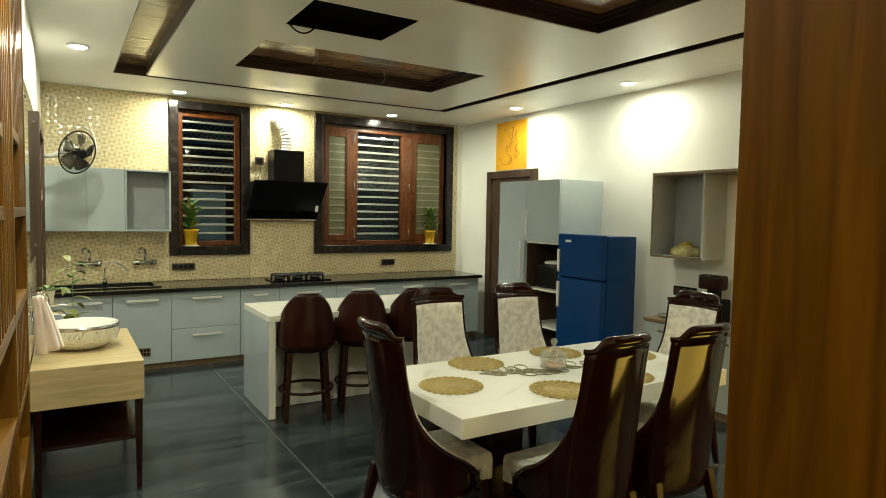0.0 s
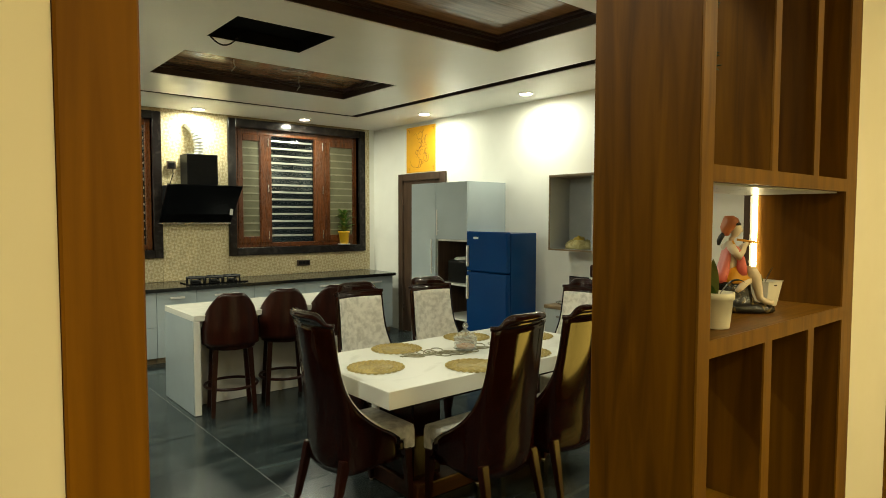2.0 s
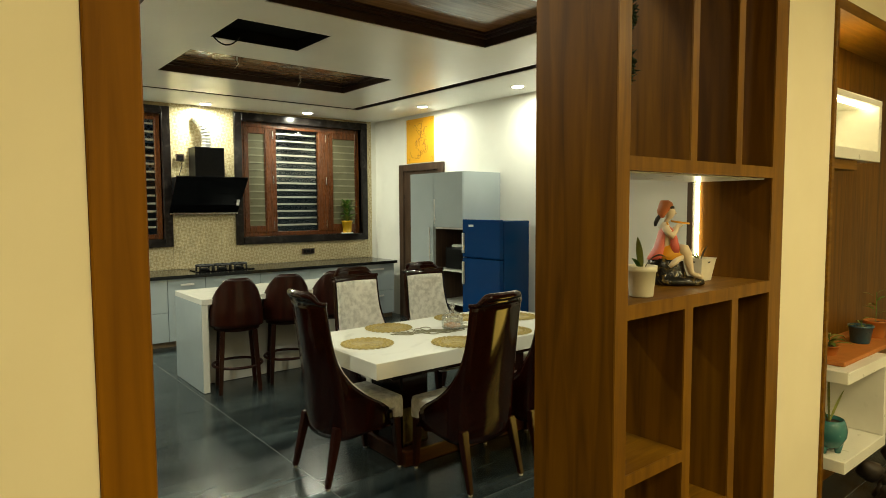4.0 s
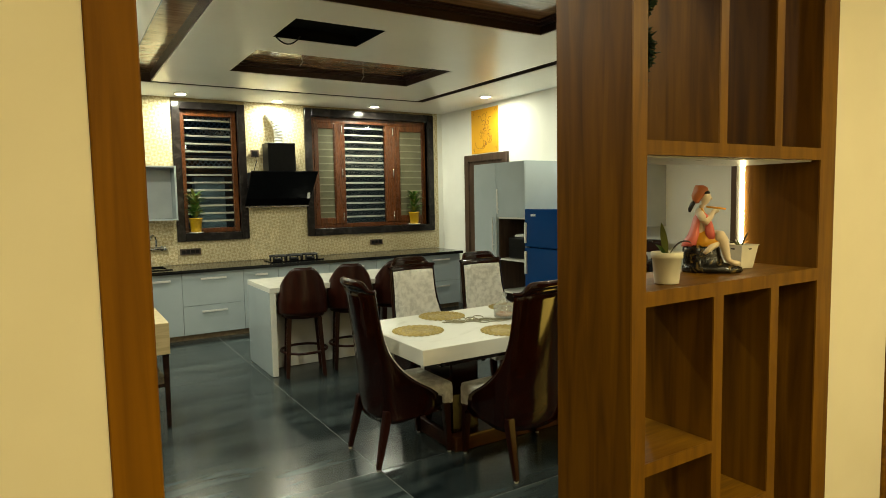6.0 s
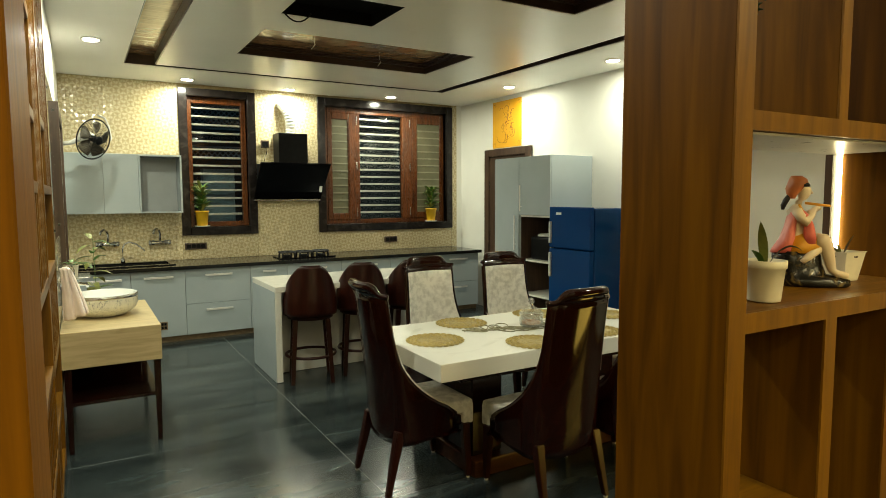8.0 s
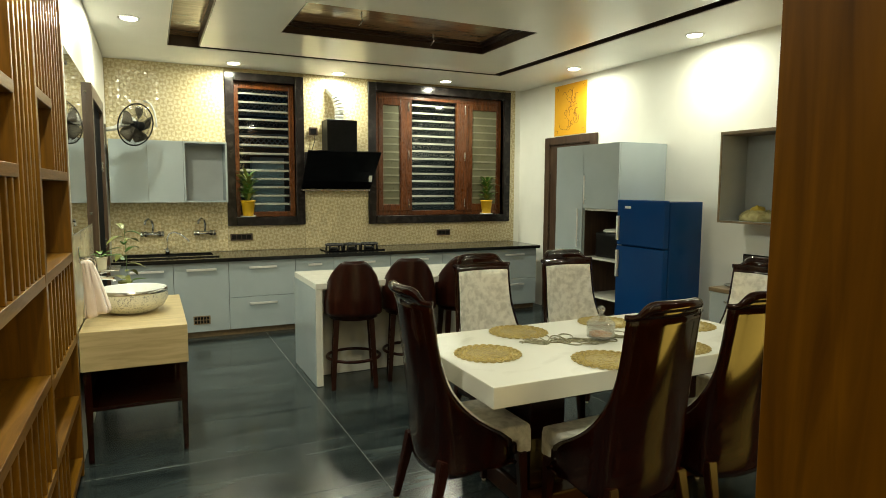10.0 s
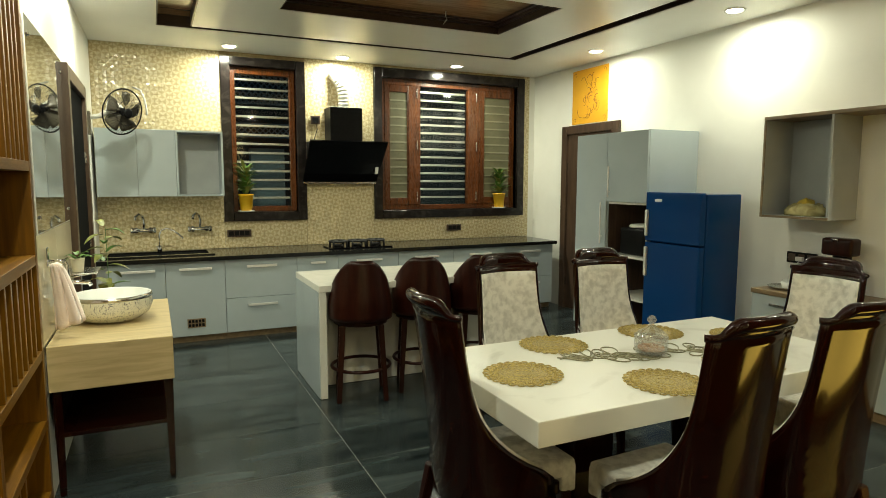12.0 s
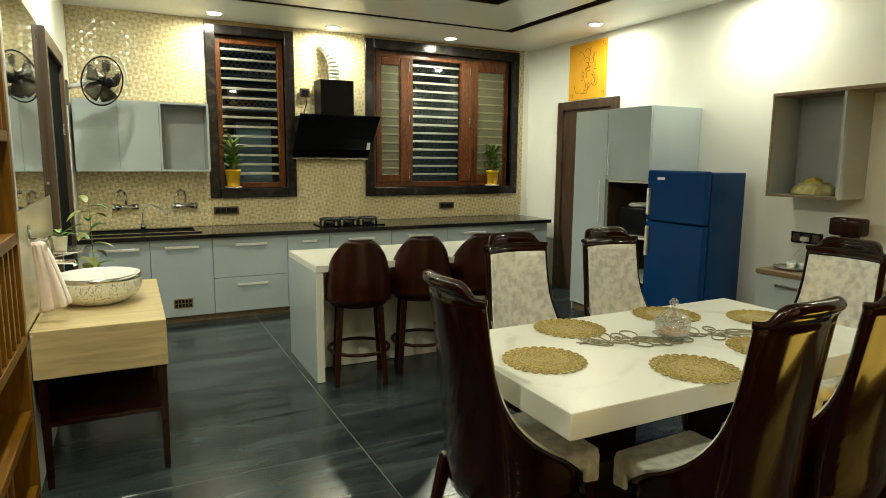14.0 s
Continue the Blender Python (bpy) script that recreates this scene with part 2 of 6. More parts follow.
    bag=mat("clear_food_bag", (0.52, 0.46, 0.22), (0.34, 0.29, 0.12), rough=0.2, scale=16, warp=1, bump=0.4),
    bananas=mat("yellow_fruit", (0.52, 0.38, 0.04), (0.38, 0.26, 0.03), rough=0.4, scale=16),
)


def clear(name, gloss, tint, milky=0.0):
    """Thin clear glass: seen through, with a fixed share of mirror gloss."""
    m = bpy.data.materials.new(name)
    m.use_nodes = True
    n, l = m.node_tree.nodes, m.node_tree.links
    n.remove(n["Principled BSDF"])
    a, g, x = n.new("ShaderNodeBsdfTransparent"), n.new("ShaderNodeBsdfGlossy"), n.new("ShaderNodeMixShader")
    a.inputs[0].default_value = (*tint, 1)
    g.inputs["Roughness"].default_value = 0.03
    x.inputs[0].default_value = gloss
    l.new(a.outputs[0], x.inputs[1])
    l.new(g.outputs[0], x.inputs[2])
    out = x
    if milky:
        d, y = n.new("ShaderNodeBsdfDiffuse"), n.new("ShaderNodeMixShader")
        d.inputs[0].default_value = (0.8, 0.8, 0.76, 1)
        y.inputs[0].default_value = milky
        l.new(x.outputs[0], y.inputs[1])
        l.new(d.outputs[0], y.inputs[2])
        out = y
    l.new(out.outputs[0], n["Material Output"].inputs[0])
    return m


M["glass"] = clear("clear_glass", 0.26, (0.96, 0.97, 0.95), 0.12)
M["pane"] = clear("window_glass", 0.045, (0.90, 0.93, 0.92))


# ---- building helpers ----
ROOT = {}


def thing(name, at, label, category, group="", kind=""):
    ob = new(name)
    ob.empty_display_size = 0.1
    ob.location = at
    ROOT[ob] = Vector(at)
    return tagged(ob, label, category, group, kind)


def link_mesh(name, bm, material, smooth=False):
    me = bpy.data.meshes.new(name)
    bm.normal_update()
    bm.to_mesh(me)
    bm.free()
    for m in material if isinstance(material, (list, tuple)) else (material,):
        me.materials.append(m)
    if smooth:
        me.polygons.foreach_set("use_smooth", [True] * len(me.polygons))
    return new(name, me)


def part(name, bm, material, parent, label="", smooth=False):
    """One mesh under a thing or a part; the bmesh is in world metres."""
    root = ROOT[parent]
    bmesh.ops.translate(bm, vec=-root, verts=bm.verts)
    ob = link_mesh(name, bm, material, smooth)
    ob.parent = parent
    ROOT[ob] = root
    if label:
        ob["label"] = label
    return ob


def solid(name, bm, material, label, category, group="", kind="", smooth=False):
    return tagged(link_mesh(name, bm, material, smooth), label, category, group, kind)


def box(bm, x0, x1, y0, y1, z0, z1, bevel=0.0, seg=1):
    vs = [bm.verts.new(p) for p in ((x0, y0, z0), (x1, y0, z0), (x1, y1, z0), (x0, y1, z0), (x0, y0, z1), (x1, y0, z1), (x1, y1, z1), (x0, y1, z1))]
    fs = [bm.faces.new([vs[i] for i in f]) for f in ((0, 3, 2, 1), (4, 5, 6, 7), (0, 1, 5, 4), (1, 2, 6, 5), (2, 3, 7, 6), (3, 0, 4, 7))]
    if bevel:
        es = list({e for f in fs for e in f.edges})
        bmesh.ops.bevel(bm, geom=es, offset=bevel, segments=seg, affect="EDGES", profile=0.6)
    return bm


def B(x0, x1, y0, y1, z0, z1, bevel=0.0, seg=1):
    return box(bmesh.new(), x0, x1, y0, y1, z0, z1, bevel, seg)


def lathe(profile, at=(0, 0, 0), n=28, bm=None, axis="z", m=None, caps=True):
    """Rings from (radius, height) pairs; ends are closed where the radius is not zero."""
    bm = bm or bmesh.new()
    rings, made = [], []
    for r, h in profile:
        ring = [bm.verts.new((r * math.cos(2 * math.pi * k / n), r * math.sin(2 * math.pi * k / n), h)) for k in range(n)]
        rings.append(ring)
        made += ring
    for a, b in zip(rings, rings[1:]):
        for k in range(n):
            bm.faces.new((a[k], a[(k + 1) % n], b[(k + 1) % n], b[k]))
    if caps:
        bm.faces.new(list(reversed(rings[0])))
        bm.faces.new(rings[-1])
    turn = m or Matrix.Identity(4)
    if axis == "x":
        turn = Matrix.Rotation(radians(90), 4, "Y")
    if axis == "y":
        turn = Matrix.Rotation(radians(-90), 4, "X")
    bmesh.ops.transform(bm, matrix=Matrix.Translation(at) @ turn, verts=made)
    return bm


def tube(points, radius, n=10, bm=None, closed=False):
    """A round tube through points; radius is a number or one for each point."""
    bm = bm or bmesh.new()
    pts = [Vector(p) for p in points]
    rad = radius if isinstance(radius, (list, tuple)) else [radius] * len(pts)
    rings, up = [], Vector((0, 0, 1))
    for i, p in enumerate(pts):
        if closed:
            d = pts[(i + 1) % len(pts)] - pts[i - 1]
        else:
            d = pts[min(i + 1, len(pts) - 1)] - pts[max(i - 1, 0)]
        d.normalize()
        side = d.cross(up)
        if side.length < 0.05:
            side = d.cross(Vector((1, 0, 0)))
        side.normalize()
        top = side.cross(d)
        rings.append([bm.verts.new(p + rad[i] * (math.cos(a) * side + math.sin(a) * top)) for a in (2 * math.pi * k / n for k in range(n))])
    pairs = list(zip(rings, rings[1:])) + ([(rings[-1], rings[0])] if closed else [])
    for a, b in pairs:
        for k in range(n):
            bm.faces.new((a[k], a[(k + 1) % n], b[(k + 1) % n], b[k]))
    if not closed:
        bm.faces.new(list(reversed(rings[0])))
        bm.faces.new(rings[-1])
    bmesh.ops.recalc_face_normals(bm, faces=bm.faces)
    return bm


def prism(bm, outline, axis, a, b):
    """An outline of (u, v) pairs drawn out along an axis from a to b: y takes (x, z), x takes (y, z), z takes (x, y)."""
    def at(u, v, w):
        return {"y": (u, w, v), "x": (w, u, v), "z": (u, v, w)}[axis]
    lo = [bm.verts.new(at(u, v, a)) for u, v in outline]
    hi = [bm.verts.new(at(u, v, b)) for u, v in outline]
    made = [bm.faces.new(list(reversed(lo))), bm.faces.new(hi)]
    k = len(lo)
    made += [bm.faces.new((lo[i], lo[(i + 1) % k], hi[(i + 1) % k], hi[i])) for i in range(k)]
    bmesh.ops.recalc_face_normals(bm, faces=made)
    return bm


def ball(bm, at, r, seg=12, m=None, slot=0):
    """An ellipsoid of the radii r; slot is its material."""
    r = r if isinstance(r, (list, tuple)) else (r, r, r)
    mat4 = Matrix.Translation(at) @ (m or Matrix.Identity(4)) @ Matrix.Diagonal((*r, 1))
    made = bmesh.ops.create_uvsphere(bm, u_segments=seg, v_segments=max(6, seg * 2 // 3), radius=1.0, matrix=mat4)
    for f in {f for v in made["verts"] for f in v.link_faces}:
        f.material_index, f.smooth = slot, True
    return bm


def plates(bm, rect, holes, z0, z1):
    """A flat slab with rectangular holes, cut into rectangular pieces."""
    xs = sorted({rect[0], rect[1], *[h[k] for h in holes for k in (0, 1)]})
    ys = sorted({rect[2], rect[3], *[h[k] for h in holes for k in (2, 3)]})
    for xa, xb in zip(xs, xs[1:]):
        run = None
        for ya, yb in zip(ys, ys[1:]):
            cx, cy = (xa + xb) / 2, (ya + yb) / 2
            inside = any(h[0] < cx < h[1] and h[2] < cy < h[3] for h in holes)
            if not inside:
                run = (run[0], yb) if run else (ya, yb)
            if (inside or yb == ys[-1]) and run:
                box(bm, xa, xb, run[0], run[1], z0, z1)
                run = None
    return bm


def leaf_blade(bm, base, direction, length, width, droop, n=6, slot=0):
    """A pointed, folded leaf that arches over."""
    d = Vector(direction).normalized()
    side = d.cross(Vector((0, 0, 1)))
    side = side.normalized() if side.length > 0.05 else Vector((1, 0, 0))
    rows = []
    for i in range(n + 1):
        t = i / n
        p = Vector(base) + d * length * t + Vector((0, 0, -droop * length * t * t))
        w = width * (math.sin(math.pi * min(1.0, 0.12 + 0.88 * t)) ** 0.8 if t < 1 else 0.02) * 0.5
        lift = Vector((0, 0, w * 0.35))
        rows.append([bm.verts.new(p + side * w + lift), bm.verts.new(p), bm.verts.new(p - side * w + lift)])
    for a, b in zip(rows, rows[1:]):
        for k in (0, 1):
            f = bm.faces.new((a[k], a[k + 1], b[k + 1], b[k]))
            f.material_index, f.smooth = slot, True


# ---- structure ----
LX, RX, BY = -0.20, 5.075, 7.84      # dining room: left wall, wall with the refrigerator, kitchen wall
FY, FT = 0.53, 0.85                  # the partition between living and dining room: its two faces
W1 = (1.13, 1.845, 1.26, 2.86)       # openings in the kitchen wall: x0, x1, z0, z1
W2 = (2.875, 4.79, 1.25, 2.86)

floor = solid("floor", B(-3.3, 6.3, -3.8, 8.1, -0.12, -0.0016), M["grout"], "pale grout bed under dark slate floor tiles", "floor", kind="structure")


def kitchen_wall():
    bm = bmesh.new()
    y0, y1, top = BY, 8.06, 3.3
    box(bm, LX - 0.2, W1[0], y0, y1, 0, top)
    box(bm, W1[1], W2[0], y0, y1, 0, top)
    box(bm, W2[1], RX + 0.2, y0, y1, 0, top)
    for w in (W1, W2):
        box(bm, w[0], w[1], y0, y1, 0, w[2])
        box(bm, w[0], w[1], y0, y1, w[3], top)
    return solid("wall_north", bm, M["wall"], "white plastered kitchen wall behind beige relief tiles", "wall", kind="structure")


wall_north = kitchen_wall()
solid("wall_east", B(RX, RX + 0.2, FT, BY, 0, 3.3), M["wall"], "smooth white painted dining room wall", "wall", kind="structure")
solid("wall_west", B(LX - 0.2, LX, 4.031, BY, 0, 3.3), M["wall"], "smooth white painted wall beside the wash basin", "wall", kind="structure")
solid("wall_west_screen", B(LX - 0.4, -0.387, 0.731, 4.03, 0, 3.3), M["laminateh"], "walnut laminate backing behind the slatted screen", "wall", kind="structure")


def partition():
    bm = bmesh.new()
    box(bm, 2.34, 2.84, FY, FT, 0, 3.3)
    box(bm, 2.84, RX + 1.2, FY, FT, 2.62, 3.3)
    box(bm, 2.84, RX, FT - 0.04, FT, 0, 2.62)
    box(bm, 5.4, RX + 1.2, FY, FT - 0.041, 0, 2.62)
    return solid("wall_partition", bm, M["cream"], "cream painted wall between living and dining room", "wall", kind="structure")


partition()
# added out of view: a glowing sheet that puts gold reflections on the chair backs
panel = thing("light_panel", (3.6, FT, 0), "unseen amber glow sheet added low on the partition for chair reflections", "light")
for xa, xb, za, zb in ((2.88, 2.92, 0.0, 0.66), (4.18, 4.22, 0.0, 0.66), (2.921, 4.179, 0.0, 0.14), (2.921, 4.179, 0.64, 0.66)):
    part("panel_frame", B(xa, xb, FT + 0.001, FT + 0.022, za, zb, 0.002), M["woodedge"], panel)
part("glowing_sheet", B(2.921, 4.179, FT + 0.002, FT + 0.012, 0.141, 0.639), M["amber"], panel, "glowing amber sheet")
# unseen dark sheets added round the glow, so chair backs reflect little else
cladding = bmesh.new()
for xa, xb, za, zb in ((2.342, 2.878, 0, 2.995), (4.222, 5.07, 0, 2.995), (2.8785, 4.2215, 0.662, 2.995)):
    box(cladding, xa, xb, FT + 0.001, FT + 0.013, za, zb)
solid("wall_cladding", cladding, M["woodside"], "unseen dark walnut sheet added to darken the chair-back reflections", "wall", kind="structure")
solid("wall_cream", B(-3.3, -0.198, FY, 0.73, 0, 3.3), M["cream"], "cream painted living room wall beside the opening", "wall", kind="structure")
solid("wall_living_south", B(-3.3, 6.3, -3.9, -3.7, 0, 3.3), M["cream"], "plain cream living room wall", "wall", kind="structure")
solid("wall_living_west", B(-3.5, -3.3, -3.9, 0.73, 0, 3.3), M["cream"], "plain cream living room wall", "wall", kind="structure")
solid("wall_living_east", B(6.275, 6.475, -3.9, 0.85, 0, 3.3), M["cream"], "plain cream living room wall", "wall", kind="structure")
solid("ceiling_living", B(-3.3, 6.275, -3.7, FY, CEIL, 3.1), M["border"], "plain white living room ceiling", "ceiling", kind="structure")

INNER = (0.41, 4.20, 1.30, 6.93)
SHAFT = (1.325, 2.07, 3.81, 4.41)
TRAY_A = (1.325, 3.40, 4.90, 5.93)
TRAY_B = (1.325, 3.28, 2.25, 3.345)
SLAB = (0.71, 4.06, 1.62, 6.83)
solid("ceiling_border", plates(bmesh.new(), (LX, RX, FY, BY), [INNER], CEIL, 3.10), M["border"], "white painted ceiling border with round downlights", "ceiling", kind="structure")
solid("ceiling_panel", plates(bmesh.new(), SLAB, [SHAFT, TRAY_A, TRAY_B], CEIL, 3.10), M["ceil"], "glossy white dropped ceiling panel with cut-outs", "ceiling", kind="structure")


def tray_boards():
    bm = bmesh.new()
    y = 1.25
    while y < 6.95:
        box(bm, 0.36, 4.25, y, y + 0.296, 3.105, 3.13)
        y += 0.30
    return bm


solid("ceiling_tray", tray_boards(), M["traywood"], "glossy brown wood boards in the ceiling recesses", "ceiling", kind="structure")
solid("ceiling_roof", B(-0.4, 5.3, 0.5, 8.06, 3.3, 3.4), M["black"], "plain slab above the ceiling", "ceiling", kind="structure")


def riser(bm, r, outward, t=0.012, z0=3.006, z1=3.104):
    """Thin dark boards round a rectangle, inside it or outside it."""
    x0, x1, y0, y1 = r
    s = t if outward else 0
    e = 0 if outward else t
    box(bm, x0 - s, x0 + e, y0 - s, y1 + s, z0, z1)
    box(bm, x1 - e, x1 + s, y0 - s, y1 + s, z0, z1)
    box(bm, x0 + e, x1 - e, y0 - s, y0 + e, z0, z1)
    box(bm, x0 + e, x1 - e, y1 - e, y1 + s, z0, z1)


def ceiling_trim():
    bm = bmesh.new()
    riser(bm, INNER, False)
    riser(bm, SLAB, True)
    for r in (TRAY_A, TRAY_B):
        riser(bm, r, False)
        x0, x1, y0, y1 = r
        # a stepped moulding round the boards
        for k, (w, z) in enumerate(((0.085, 3.088), (0.05, 3.066))):
            box(bm, x0 + 0.012, x0 + w, y0 + 0.012, y1 - 0.012, z, 3.104 - 0.003 * k)
            box(bm, x1 - w, x1 - 0.012, y0 + 0.012, y1 - 0.012, z, 3.104 - 0.003 * k)
            box(bm, x0 + w, x1 - w, y0 + 0.012, y0 + w, z, 3.104 - 0.003 * k)
            box(bm, x0 + w, x1 - w, y1 - w, y1 - 0.012, z, 3.104 - 0.003 * k)
    return bm


solid("trim", ceiling_trim(), M["darktrim"], "dark brown moulding lining the ceiling recesses", "trim", kind="structure")
# shallow black liners and cap stand for the darkness up the open shaft
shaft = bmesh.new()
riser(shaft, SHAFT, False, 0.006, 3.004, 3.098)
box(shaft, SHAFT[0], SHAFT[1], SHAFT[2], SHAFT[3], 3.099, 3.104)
solid("ceiling_shaft", shaft, M["black"], "service shaft in the ceiling, its unlit depth drawn by black boards", "ceiling", kind="structure")


def arc(a, b, sag, n=8):
    a, b = Vector(a), Vector(b)
    return [a.lerp(b, k / n) + Vector((0, 0, -sag * 4 * (k / n) * (1 - k / n))) for k in range(n + 1)]


solid("loose_cable", tube(arc((1.33, 4.40, 3.03), (1.56, 4.40, 3.03), 0.075), 0.006, 6), M["blackpl"], "black cable looping out of the ceiling shaft", "cable", smooth=True)
for cx, cy in ((1.90, 5.35), (2.75, 5.75)):
    c = tube([(cx, cy, 3.106), (cx, cy, 3.07), (cx + 0.012, cy, 3.04), (cx - 0.01, cy, 3.01)], 0.006, 6)
    tube([(cx + 0.012, cy, 3.04), (cx - 0.03, cy - 0.02, 2.99)], 0.004, 6, c)
    solid("ceiling_wire", c, M["plastic"], "bare wire hanging from the ceiling recess", "cable", "loose ceiling wires", smooth=True)


def downlight(x, y):
    t = thing("downlight", (x, y, CEIL), "round white recessed downlight, switched on", "light", "ceiling downlights")
    part("rim", lathe([(0.062, -0.004), (0.082, -0.012), (0.085, -0.002)], (x, y, CEIL), 24), M["plastic"], t, smooth=True)
    part("diffuser", lathe([(0.060, -0.013), (0.062, -0.003)], (x, y, CEIL), 24), M["lamp"], t, "glowing diffuser")
    return t


for sx, sy in DINING_SPOTS + LIVING_SPOTS:
    downlight(sx, sy)


# ---- windows ----
def window(name, w, outer, sashes, label):
    """Black marble surround, varnished teak frame, horizontal steel bars and glass. sashes: (kind, x0, x1)."""
    x0, x1, z0, z1 = w
    ox0, ox1, oz0, oz1 = outer
    t = thing(name, ((x0 + x1) / 2, BY, oz0), label, "window", kind="structure")
    s = bmesh.new()
    ya, yb = BY - 0.042, 7.925
    box(s, ox0, x0, ya, yb, oz0, oz1, 0.004)
    box(s, x1, ox1, ya, yb, oz0, oz1, 0.004)
    box(s, x0 + 0.001, x1 - 0.001, ya - 0.012, yb, oz0, z0, 0.004)
    box(s, x0 + 0.001, x1 - 0.001, ya, yb, z1, oz1, 0.004)
    part("surround", s, M["marblek"], t, "polished black marble surround")
    f = bmesh.new()
    fy0, fy1, fw = 7.90, 7.965, 0.06
    box(f, x0, x0 + fw, fy0, fy1, z0, z1, 0.004)
    box(f, x1 - fw, x1, fy0, fy1, z0, z1, 0.004)
    box(f, x0 + fw, x1 - fw, fy0, fy1, z0, z0 + fw, 0.004)
    box(f, x0 + fw, x1 - fw, fy0, fy1, z1 - 0.075, z1, 0.004)
    part("frame", f, M["teak"], t, "red-brown varnished teak frame")
    for kind, a, b in sashes:
        if kind == "mullion":
            part("mullion", B(a, b, 7.885, 7.96, z0 + fw, z1 - 0.075, 0.005), M["teak"], t)
            for hz in (z0 + 0.16, (z0 + z1) / 2, z1 - 0.17):
                part("bolt", lathe([(0.006, -0.06), (0.007, -0.055), (0.007, 0.055), (0.006, 0.06)], ((a + b) / 2 + 0.03, 7.877, hz), 8), M["steel"], t, "steel tower bolt", True)
        if kind == "frosted":
            sash = bmesh.new()
            c = 0.07
            box(sash, a, a + c, 7.895, 7.93, z0 + fw, z1 - 0.075, 0.004)
            box(sash, b - 0.012, b, 7.895, 7.93, z0 + fw, z1 - 0.075, 0.003)
            box(sash, a + c, b - 0.012, 7.895, 7.93, z0 + fw, z0 + fw + 0.09, 0.004)
            box(sash, a + c, b - 0.012, 7.895, 7.93, z1 - 0.16, z1 - 0.075, 0.004)
            part("shutter", sash, M["teak"], t)
            part("frosted_pane", B(a + c, b - 0.012, 7.912, 7.918, z0 + fw + 0.09, z1 - 0.16), M["frost"], t, "frosted glass pane")
            z = z0 + 0.22
            while z < z1 - 0.2:
                part("band", B(a + c, b - 0.012, 7.906, 7.912, z, z + 0.018), M["frostbar"], t)
                z += 0.102
        if kind == "open":
            pane = part("pane", B(a, b, 7.935, 7.939, z0 + fw, z1 - 0.075), M["pane"], t)
            pane.visible_shadow = False
            z = z0 + 0.14
            while z < z1 - 0.10:
                part("bar", B(a, b, 7.975, 7.990, z, z + 0.026, 0.003), M["louvre"], t, "flat steel bar")
                z += 0.102
    return t


window("window_1", W1, (1.03, 1.945, 1.16, 2.95), [("open", W1[0] + 0.06, W1[1] - 0.06)], "tall barred kitchen window with black marble surround")
window("window_2", W2, (2.775, 4.892, 1.15, 2.965), [("frosted", 2.935, 3.25), ("mullion", 3.25, 3.41), ("open", 3.41, 4.085), ("mullion", 4.085, 4.26), ("frosted", 4.26, 4.73)],
       "wide three-part kitchen window with black marble surround")

# outside, at night
solid("backdrop", B(-3, 8, 10.6, 10.7, -1, 5), M["night"], "dark night outside the kitchen windows", "backdrop", kind="structure")
solid("neighbour_wall", B(1.55, 2.0, 9.4, 9.6, -0.2, 2.05), M["outwall"], "grey outside wall seen dimly behind the window", "wall", kind="structure")


def outside_lattice():
    bm = bmesh.new()
    for z0, z1 in ((2.60, 3.05), (2.18, 2.34)):
        h = z1 - z0
        for k in range(20):
            x = 0.6 + k * 0.075
            tube([(x, 9.0, z0), (x + h, 9.0, z1)], 0.007, 4, bm)
            tube([(x, 9.012, z1), (x + h, 9.012, z0)], 0.007, 4, bm)
        tube([(0.55, 9.006, z0), (2.6, 9.006, z0)], 0.012, 4, bm)
        tube([(0.55, 9.006, z1), (2.6, 9.006, z1)], 0.012, 4, bm)
    return bm


solid("outside_lattice", outside_lattice(), M["lattice"], "blue metal lattice outside the kitchen window", "fence", kind="structure")


